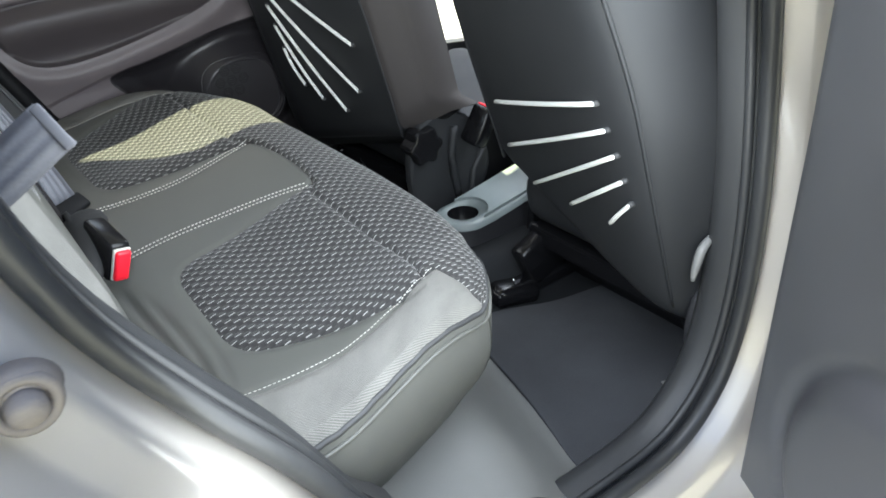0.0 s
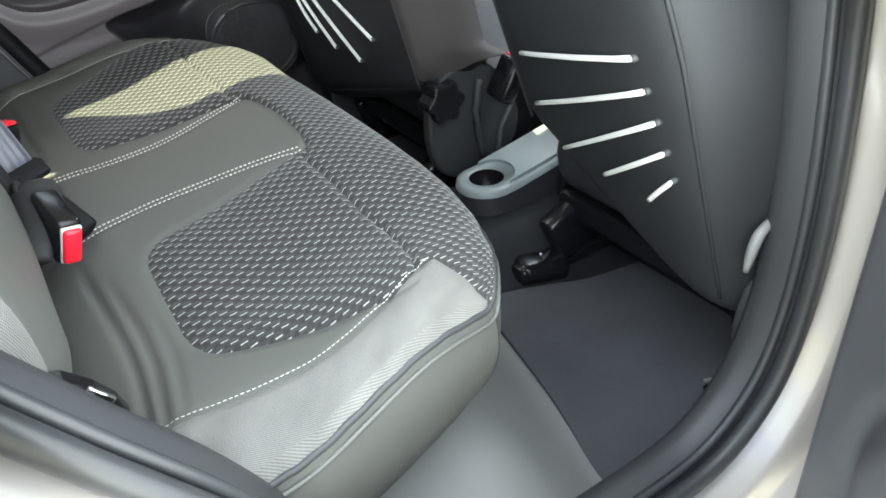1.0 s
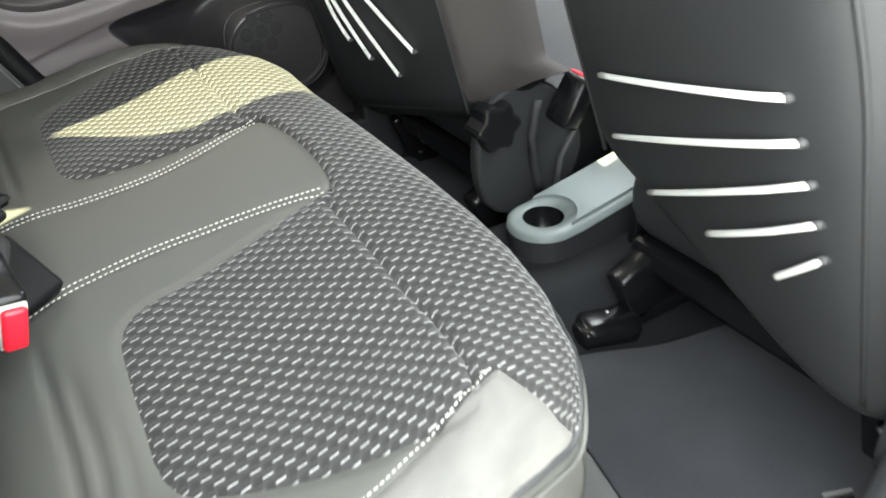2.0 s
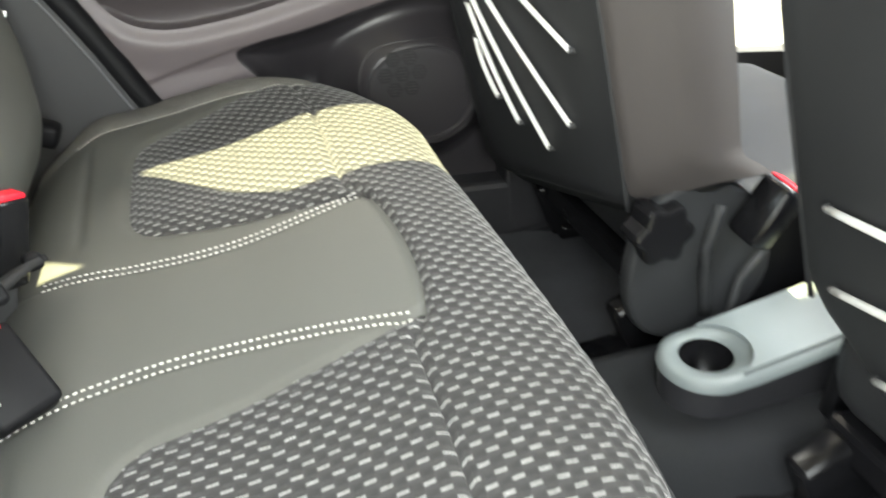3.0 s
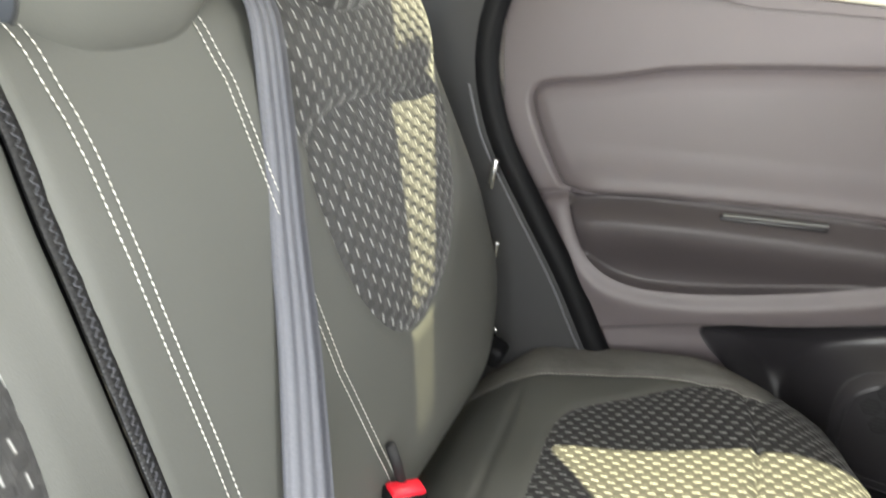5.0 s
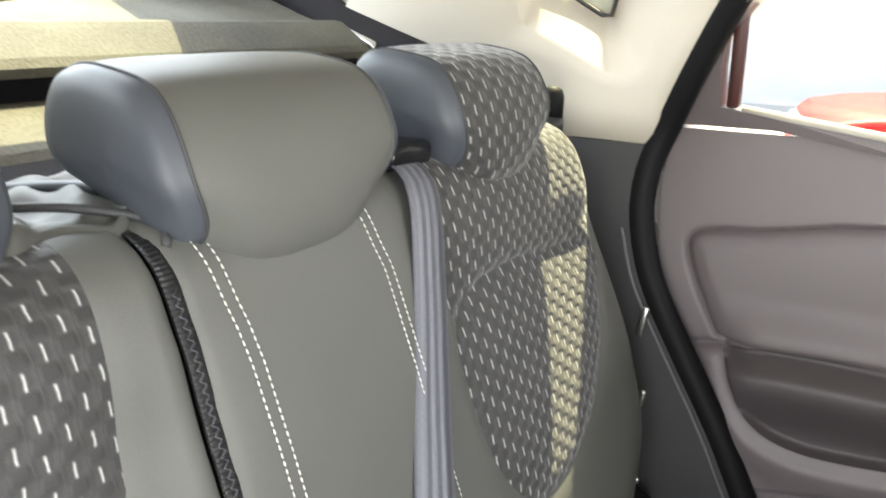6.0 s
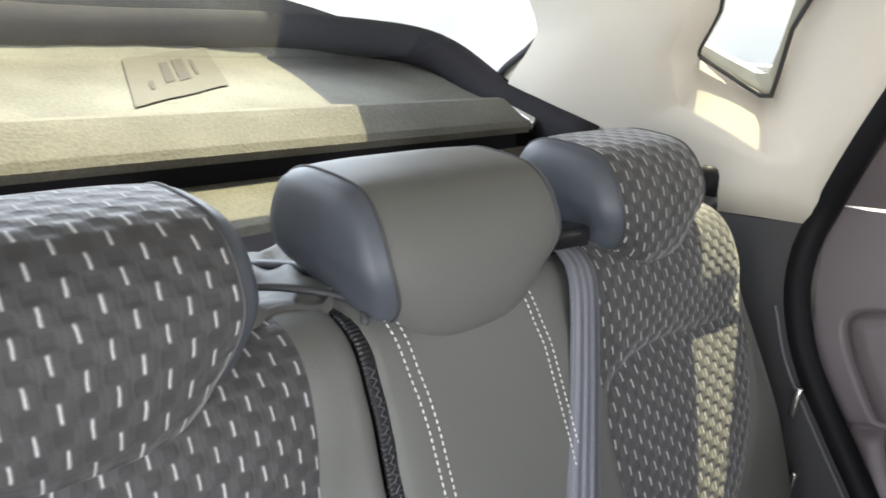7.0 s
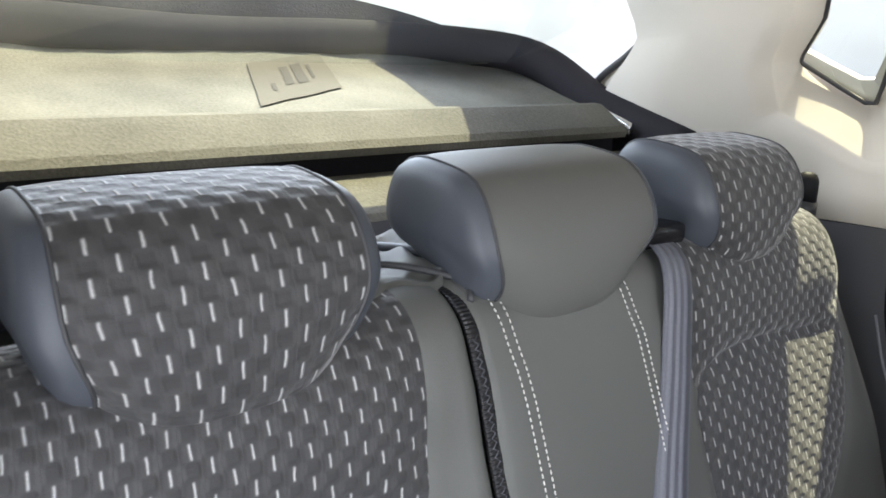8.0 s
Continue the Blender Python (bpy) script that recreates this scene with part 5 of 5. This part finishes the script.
for nm, bm, mat_, lb in (("housing", box((0.032, 0.062, 0.078), (0, 0, -0.046), 0.007), BLACK, ""), ("release_button", box((0.022, 0.048, 0.012), (0, 0, -0.001), 0.004), RED, "red release button"), ("button_rim", box((0.0245, 0.0505, 0.006), (0, 0, -0.004), 0.002), THREAD, "pale thin rim of the button")):
    bmesh.ops.transform(bm, matrix=lie, verts=bm.verts)
    part(nm, bm, mat_, near_buckle, lb)
strap = spline([(0.034, -0.185, 0.748), (0.030, -0.155, 0.752), (0.026, -0.125, 0.738), (0.018, -0.10, 0.705), (0.004, -0.09, 0.655)], 30)
part("strap", ribbon(strap, [(0.80, -0.35, 0.50)] * 30, 0.056, 0.004), GRILLE, near_buckle, "folded black buckle strap")
fold = spline([(0.006, -0.250, 0.715), (0.030, -0.205, 0.750), (0.036, -0.168, 0.762), (0.028, -0.135, 0.745), (0.008, -0.105, 0.695)], 30)
part("strap_fold", tube(fold, [0.030 - 0.010 * abs(t) for t in np.linspace(-1, 1, 30)], 12, flat=0.6), GRILLE, near_buckle, "black fold of the strap in the joint")
mb = thing("middle_belt", "pale lavender grey belt webbing down the middle backrest", "seat belt")
pts = spline([(-0.165, 0.152, 1.285), (-0.122, 0.144, 1.255), (-0.098, 0.122, 1.165), (-0.069, 0.083, 1.065), (-0.036, 0.038, 0.975), (-0.004, -0.012, 0.885), (0.018, -0.048, 0.812), (0.030, -0.070, 0.764)], 40)
part("webbing", ribbon(pts, [(0.95 - 0.45 * t ** 2, -0.05 - 0.60 * t ** 2, 0.30 + 0.25 * t ** 2) for t in np.linspace(0, 1, 40)], 0.045, 0.0012), WEB, mb, "pale lavender grey webbing")
bm = box((0.072, 0.030, 0.014), (0, 0, 0), 0.006, (0, 0, 0), 3)
bmesh.ops.transform(bm, matrix=look((0.031, -0.076, 0.753), (-0.009, -0.026, 0.683)), verts=bm.verts)
part("tongue", bm, BLACK_RUBBER, mb, "black latch tongue")
part("guide", box((0.05, 0.075, 0.025), (-0.168, 0.160, 1.282), 0.008), BLACK, mb, "black belt guide")
sb = thing("side_belt", "grey lavender belt webbing hanging beside the narrow backrest", "seat belt")
pts = spline([(-0.19, -0.655, 1.235), (-0.20, -0.658, 1.14), (-0.16, -0.655, 1.02), (-0.10, -0.648, 1.012), (-0.020, -0.640, 1.052)], 40)
part("webbing", ribbon(pts, [(0.05, -0.85, 0.50)] * 40, 0.042, 0.0014), WEBDARK, sb, "grey lavender webbing")
part("folded_end", box((0.010, 0.006, 0.042), (-0.023, -0.641, 1.050), 0.002, (-30, -24, 0)), WEBDARK, sb, "folded end of the webbing")
lash = thing("anchor_bracket", "black metal anchor hook low on the narrow backrest", "bracket")
part("plate", prism(chaikin([(-0.075, 0.775), (-0.010, 0.790), (0.030, 0.745), (0.040, 0.705), (0.020, 0.695), (-0.075, 0.730)], 1), -0.592, -0.572, "y", 0.004), BLACK, lash, "black plastic bracket plate", smooth=False)
part("hook", tube([(-0.020, -0.600, 0.775), (0.005, -0.604, 0.772), (0.015, -0.600, 0.755), (0.000, -0.594, 0.742)], 0.005, 8), BLACK, lash)
part("latch", box((0.010, 0.006, 0.028), (0.020, -0.596, 0.752), 0.002, (0, -35, 0)), CHROME, lash, "bright latch tip")

# ---- front seats ----
PLAN = [(0.095, 0.19), (0.080, 0.15), (0.082, 0.105), (0.105, 0.072), (0.14, 0.052), (0.20, 0.0375), (0.28, 0.017), (0.36, -0.003), (0.45, -0.025), (0.54, -0.045), (0.60, -0.050), (0.640, -0.035), (0.665, 0.010), (0.685, 0.08), (0.69, 0.18), (0.68, 0.28)]


def seat_x(a, z, dx, tilt, bow):
    p = np.array(PLAN)[2:13]
    return 0.773 + dx - tilt * (z - 0.70) + bow * np.interp(a, p[:, 0], p[:, 1])


def front_seat(label, side, dx, tilt, bow, cords):
    ob = thing("front_seat", label, "car seat", "front seats")
    ring = spline(PLAN, 64)
    n = len(ring)
    zs = np.linspace(0, 1, 34)
    verts, faces, uv = [], [], []
    for t in zs:
        for a, off in ring:
            low = 0.552 - 0.28 * (a - 0.20) + 0.06 * smoothstep(0.16, 0.08, a)
            z = low + t * (1.20 - low)
            tuck = 0.05 * smoothstep(0.10, 0.0, t) ** 2
            narrow = 0.05 * smoothstep(0.5, 1.0, t) * (a - 0.385) / 0.3
            verts.append((0.773 + dx - tilt * (z - 0.70) + (off * bow if off < 0.08 else off) + tuck, side * (a - narrow), z))
            uv.append((a, z))
    for k in range(len(zs) - 1):
        for i in range(n - 1):
            f = (k * n + i, k * n + i + 1, (k + 1) * n + i + 1, (k + 1) * n + i)
            faces.append(f if side > 0 else f[::-1])
    top = (len(zs) - 1) * n
    faces.append(tuple(top + i for i in range(n)))
    faces.append(tuple(range(n))[::-1])
    k0 = int(np.argmax(ring[:, 0] > 0.128))
    inner = [f for f in faces[:-2] if max(i % n for i in f) <= k0]
    part("back_shell", (verts, [f for f in faces if f not in set(inner)], uv), SEATSHELL, ob, "dark vinyl seat back")
    part("side_panel", (verts, inner, uv), SEATSIDE, ob, "dark brown grey side of the seat back")
    for a0, z0, ends in ((0.128, 0.02, 0), (0.632, 0.04, 1)):
        line = [(seat_x(a0, z, dx, tilt, bow) - 0.001, side * (a0 - 0.05 * smoothstep(0.5, 1.0, (z - 0.5) / 0.7) * (a0 - 0.385) / 0.3), z) for z in np.linspace(0.60 if not ends else 0.50, 1.12, 24)]
        part("seam", tube(line, 0.0035, 6), SEATSHELL, ob, "raised seam")
    hem = [(seat_x(a, 0.565 - 0.28 * (a - 0.20), dx, tilt, bow) + 0.018, side * a, 0.585 - 0.28 * (a - 0.20)) for a in np.linspace(0.16, 0.63, 20)]
    part("hem", tube(hem, 0.006, 6), PIPING, ob, "dark hem along the lower edge")
    for (a, za), (b, zb) in cords:
        line = []
        for t in np.linspace(0, 1, 12):
            y, z = a + (b - a) * t, za + (zb - za) * t
            line.append((seat_x(y, z, dx, tilt, bow) - 0.006 - 0.004 * math.sin(t * math.pi), side * y, z))
        part("elastic_cord", tube(line, 0.0040, 8), ELASTIC, ob, "white elastic cord")
        for q in (line[0], line[-1]):
            part("eyelet", tube([(q[0] + 0.008, q[1], q[2]), (q[0] - 0.0025, q[1], q[2])], 0.0050, 8), PIPING, ob)
    part("headrest", box((0.10, 0.27, 0.17), (0.64 + dx, side * 0.385, 1.33), 0.045, (0, -12, 0), 4), SEATSHELL, ob)
    part("cushion", box((0.50, 0.50, 0.13), (1.14 + dx, side * 0.385, 0.53), 0.05, (0, -6, 0), 4), SEATSHELL, ob)
    skirt = [(0.93 + dx, 0.40), (0.94 + dx, 0.52), (0.98 + dx, 0.58), (1.36 + dx, 0.56), (1.40 + dx, 0.42), (1.30 + dx, 0.37), (0.96 + dx, 0.36)]
    for a in (0.115, 0.655):
        part("side_cover", prism(skirt, side * a, side * (a + 0.022), "y", 0.006), BLACK_RUBBER, ob, "dark plastic side cover", smooth=False)
    # added black block that paints the shade below the seat
    part("under_seat_dark", box((0.05, 0.40, 0.13), (1.03 + dx, side * 0.385, 0.35), 0.012, (0, 8, 0)), BLACK, ob, "black block for the darkness under the seat")
    part("underframe", box((0.46, 0.46, 0.05), (1.13 + dx, side * 0.385, 0.415), 0.01), BLACK, ob, smooth=False)
    for a in (0.185, 0.60):
        part("rail", box((0.62 if a < 0.4 else 0.46, 0.045, 0.035), ((1.08 if a < 0.4 else 1.17) + dx, side * a, 0.305), 0.008), BLACK, ob, "black floor rail")
        if a < 0.4:
            part("rail_foot", box((0.11, 0.070, 0.045), (0.83 + dx, side * a, 0.300), 0.018, (0, 8, side * 14), 3), BLACK, ob, "glossy black rail end cover")
            part("rail_bracket", box((0.10, 0.045, 0.11), (0.905 + dx, side * a, 0.365), 0.010, (0, -24, 0)), BLACK, ob, "black bracket on the rail")
        part("leg", box((0.05, 0.03, 0.12), (0.93 + dx, side * a, 0.365), 0.006, (0, -20, 0)), BLACK, ob)
        for k in (0.0, 0.05) if side < 0 and a < 0.4 else ():
            part("screw", tube([(0.84 + dx + k, side * (a - 0.010), 0.318), (0.84 + dx + k, side * (a - 0.010), 0.3245)], 0.004, 8), CHROME, ob, "bright screw head")
    return ob


right_cords = [((0.200, 0.759), (0.570, 0.874)), ((0.197, 0.660), (0.582, 0.834)), ((0.273, 0.602), (0.590, 0.793)), ((0.415, 0.622), (0.596, 0.750)), ((0.540, 0.645), (0.600, 0.708))]
left_cords = [((0.201, 0.813), (0.511, 0.965)), ((0.235, 0.694), (0.512, 0.918)), ((0.315, 0.627), (0.510, 0.869)), ((0.405, 0.640), (0.508, 0.819)), ((0.468, 0.666), (0.507, 0.761))]
seat_r = front_seat("dark front seat, set forward, with fanned white cords", -1, 0.0, 0.325, 1.0, right_cords)
seat_l = front_seat("dark front seat with five fanned white cords across its back", 1, -0.05, 0.22, 0.5, left_cords)
# recliner wheel and its shroud on the inner side of the far seat, strap on the near one
wheel_ring = [(0.805 + (0.042 + 0.005 * math.cos(6 * a)) * math.cos(a), 0.580 + (0.042 + 0.005 * math.cos(6 * a)) * math.sin(a)) for a in np.linspace(0, 2 * math.pi, 37)[:-1]]
part("recliner_wheel", prism(wheel_ring, 0.075, 0.125, "y", 0.006), BLACK, seat_l, "black lobed recliner wheel", smooth=False)
part("recliner_cover", prism(chaikin([(0.765, 0.44), (0.77, 0.58), (0.83, 0.65), (0.96, 0.62), (1.02, 0.48), (0.96, 0.385), (0.83, 0.375)], 2), 0.100, 0.128, "y", 0.008), SEATSHELL, seat_l, "dark rounded recliner cover", smooth=False)
part("fold", tube(spline([(0.90, 0.099, 0.60), (0.885, 0.094, 0.52), (0.90, 0.097, 0.42)], 12), 0.010, 8), SEATSHELL, seat_l, "soft fold of the seat cover")
part("hinge_cover", prism(chaikin([(0.80, 0.40), (0.80, 0.52), (0.86, 0.56), (0.94, 0.50), (0.94, 0.38)], 2), -0.690, -0.655, "y", 0.006), DARKPLASTIC, seat_r, "dark hinge cover", smooth=False)
part("hinge_screw", tube([(0.862, -0.628, 0.425), (0.855, -0.640, 0.425)], 0.006, 8), CHROME, seat_r, "bright screw head")
part("side_loop", tube(spline([(0.780, -0.678, 0.580), (0.782, -0.679, 0.600), (0.791, -0.680, 0.630), (0.808, -0.680, 0.643), (0.830, -0.678, 0.648)], 14), [0.004 + 0.004 * math.sin(math.pi * k / 13) for k in range(14)], 8), SILLTRIM, seat_r, "grey belt loop")

fb = thing("belt_buckle", "black front belt buckle with a red button beside the console", "seat belt buckle", "front belt buckles")
bm = box((0.045, 0.058, 0.095), (0, 0, 0), 0.010)
bmesh.ops.transform(bm, matrix=pose(0.955, 0.070, 0.592, 10, 28, 10), verts=bm.verts)
part("housing", bm, BLACK, fb)
bm = box((0.026, 0.046, 0.010), (0, 0, 0.046), 0.003)
bmesh.ops.transform(bm, matrix=pose(0.955, 0.070, 0.592, 10, 28, 10), verts=bm.verts)
part("release_button", bm, RED, fb, "red release button")
part("stalk", tube([(0.965, 0.058, 0.56), (0.93, 0.07, 0.49), (0.92, 0.075, 0.40)], 0.006, 8), PIPING, fb)

# centre console with a cup holder in its rear end
console = thing("centre_console", "centre console with a pale grey cup holder at its rear end", "console")


def console_ring(grow, z0, z1, hole=False):
    """Outline of the top, round about the cup holder, rising forward."""
    out = []
    for k in range(60):
        a = 2 * math.pi * k / 60
        if hole:
            x, y = 0.838 + 0.037 * math.cos(a), 0.037 * math.sin(a)
        else:
            c, s = math.cos(a), math.sin(a)
            r = 0.066 + grow
            x = 0.838 + r * c if c < 0 else 0.838 + (0.24 + grow) * min(1, c * 1.6)
            y = (r if c < 0 else r) * (s if c < 0 else math.copysign(min(1, abs(s) * 1.6), s))
        f = max(0, x - 0.86) / 0.22
        out.append((x, y, z0 + (z1 - z0) * f))
    return out


part("top_plate", loop_skin([console_ring(0, 0.415, 0.45, True), console_ring(0, 0.427, 0.462, True), console_ring(-0.010, 0.428, 0.465), console_ring(-0.002, 0.424, 0.461), console_ring(0.0, 0.412, 0.45)]), CONSOLE, console, "pale grey top plate")
part("cup_well", loop_skin([console_ring(0, 0.427, 0.427, True), [(0.838 + (x - 0.838) * 0.86, y * 0.86, 0.36) for x, y, z in console_ring(0, 0, 0, True)], [(0.838 + (x - 0.838) * 0.02, y * 0.02, 0.36) for x, y, z in console_ring(0, 0, 0, True)]]), BLACK, console, "dark cup well")
part("body", loop_skin([console_ring(-0.003, 0.413, 0.45), console_ring(-0.006, 0.36, 0.38), console_ring(0.004, 0.30, 0.30)]), DARKPLASTIC, console, "dark console body")
# added box whose pale colour stands for light in the gap
part("bright_gap_box", box((0.46, 0.20, 0.30), (1.37, 0, 0.56), 0.03, (0, 0, 0), 3), PALEBOX, console, "added pale greenish white box for the bright gap between the seats")


# the raised part of the console's top, cut round behind the cup holder
arc = [(0.838 + 0.060 * math.cos(a), 0.060 * math.sin(a)) for a in np.linspace(-1.25, 1.25, 15)]
plan = arc + [(1.06, 0.057), (1.06, -0.057)]
step = [(x, y, 0.4285 + 0.037 * max(0, x - 0.86) / 0.22 + dz) for dz in (0.007, 0.0) for x, y in plan]
m = len(plan)
part("raised_step", (step, [tuple(range(m))] + [(i, m + i, m + (i + 1) % m, (i + 1) % m) for i in range(m)]), CONSOLE, console, "raised pale grey step", smooth=False)

# ---- outside ----
CARRED = surface("red_paint", (0.42, 0.008, 0.008), 0.55, bump=0, coat=0.1, vary=0.03, spec=0.2)
CARWHITE = surface("white_paint", (0.75, 0.75, 0.74), 0.3, bump=0, coat=0.5, vary=0.03)
TYRE = surface("tyre", (0.03, 0.03, 0.03), 0.8, grain=80)
DARKGLASS = surface("dark_glass", (0.02, 0.025, 0.03), 0.08, bump=0)
WALLPAINT = surface("pale_wall", (0.72, 0.71, 0.68), 0.8, grain=30, bump=0.2, patch=0.8)


def parked_car(label, at, turn, paint):
    ob = thing("parked_car", label, "car", "parked cars", at=at)
    ob.rotation_euler = (0, 0, radians(turn))
    side = chaikin([(-2.1, 0.35), (-2.15, 0.80), (-1.9, 0.92), (-0.9, 0.98), (1.9, 0.95), (2.12, 0.75), (2.1, 0.35)], 2)
    part("body", prism(side, -0.86, 0.86, "y", 0.05), paint, ob)
    cabin = chaikin([(-1.9, 0.95), (-1.45, 1.42), (0.25, 1.48), (1.05, 0.95)], 2)
    part("cabin", prism(cabin, -0.70, 0.70, "y", 0.04), DARKGLASS, ob, "dark windows")
    part("roof", prism(chaikin([(-1.5, 1.40), (-1.35, 1.47), (0.15, 1.50), (0.35, 1.44)], 2), -0.68, 0.68, "y", 0.02), paint, ob)
    for x in (-1.3, 1.3):
        for y in (-0.80, 0.80):
            wheel = part("wheel", tube([(x, y - 0.10, 0.33), (x, y + 0.10, 0.33)], 0.33, 28, up=(0, 0, 1)), TYRE, ob)
            part("rim", tube([(x, y - 0.11, 0.33), (x, y + 0.11, 0.33)], 0.20, 20, up=(0, 0, 1)), CHROME, wheel)
    for y in (-0.6, 0.6):
        part("headlight", box((0.10, 0.30, 0.12), (2.06, y, 0.74), 0.03), CHROME, ob)
    return ob


parked_car("red parked car with dark windows, beyond the far door", (1.6, 5.3, 0.0), 190, CARRED)
parked_car("white parked car beyond the quarter window", (-3.6, 6.4, 0.0), 195, CARWHITE)
parked_car("white parked car beyond the red one", (6.6, 9.0, 0.0), 185, CARWHITE)
# added wall, there to make the outlook through the windows paler
structure("backdrop_wall", "pale plastered wall behind the parked cars", prism([(-40, 0), (-40, 7.0), (60, 7.0), (60, 0)], 14.0, 14.3, "y"), WALLPAINT)


def haze(u, v):
    """A curved sheet far off that glows in place of the bright distance."""
    a = np.radians(20 + 250 * u)
    return 60 * np.cos(a), 60 * np.sin(a), 0.0 + 40 * v


# added emission, so that the view through the windows turns white
haze_m, haze_n, haze_l, haze_b = nodes_of("haze_glow")
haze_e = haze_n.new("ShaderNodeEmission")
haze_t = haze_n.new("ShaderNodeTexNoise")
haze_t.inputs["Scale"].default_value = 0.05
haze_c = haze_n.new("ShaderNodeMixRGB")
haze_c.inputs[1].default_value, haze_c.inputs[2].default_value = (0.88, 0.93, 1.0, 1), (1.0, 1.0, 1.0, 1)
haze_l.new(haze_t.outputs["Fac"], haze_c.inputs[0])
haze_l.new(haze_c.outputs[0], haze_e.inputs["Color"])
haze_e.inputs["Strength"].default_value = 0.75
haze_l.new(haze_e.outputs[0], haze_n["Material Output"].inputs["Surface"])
structure("backdrop_haze", "glowing white sheet standing in for the bright distance", sheet(haze, np.linspace(0, 1, 60), np.linspace(0, 1, 8)), haze_m, True)
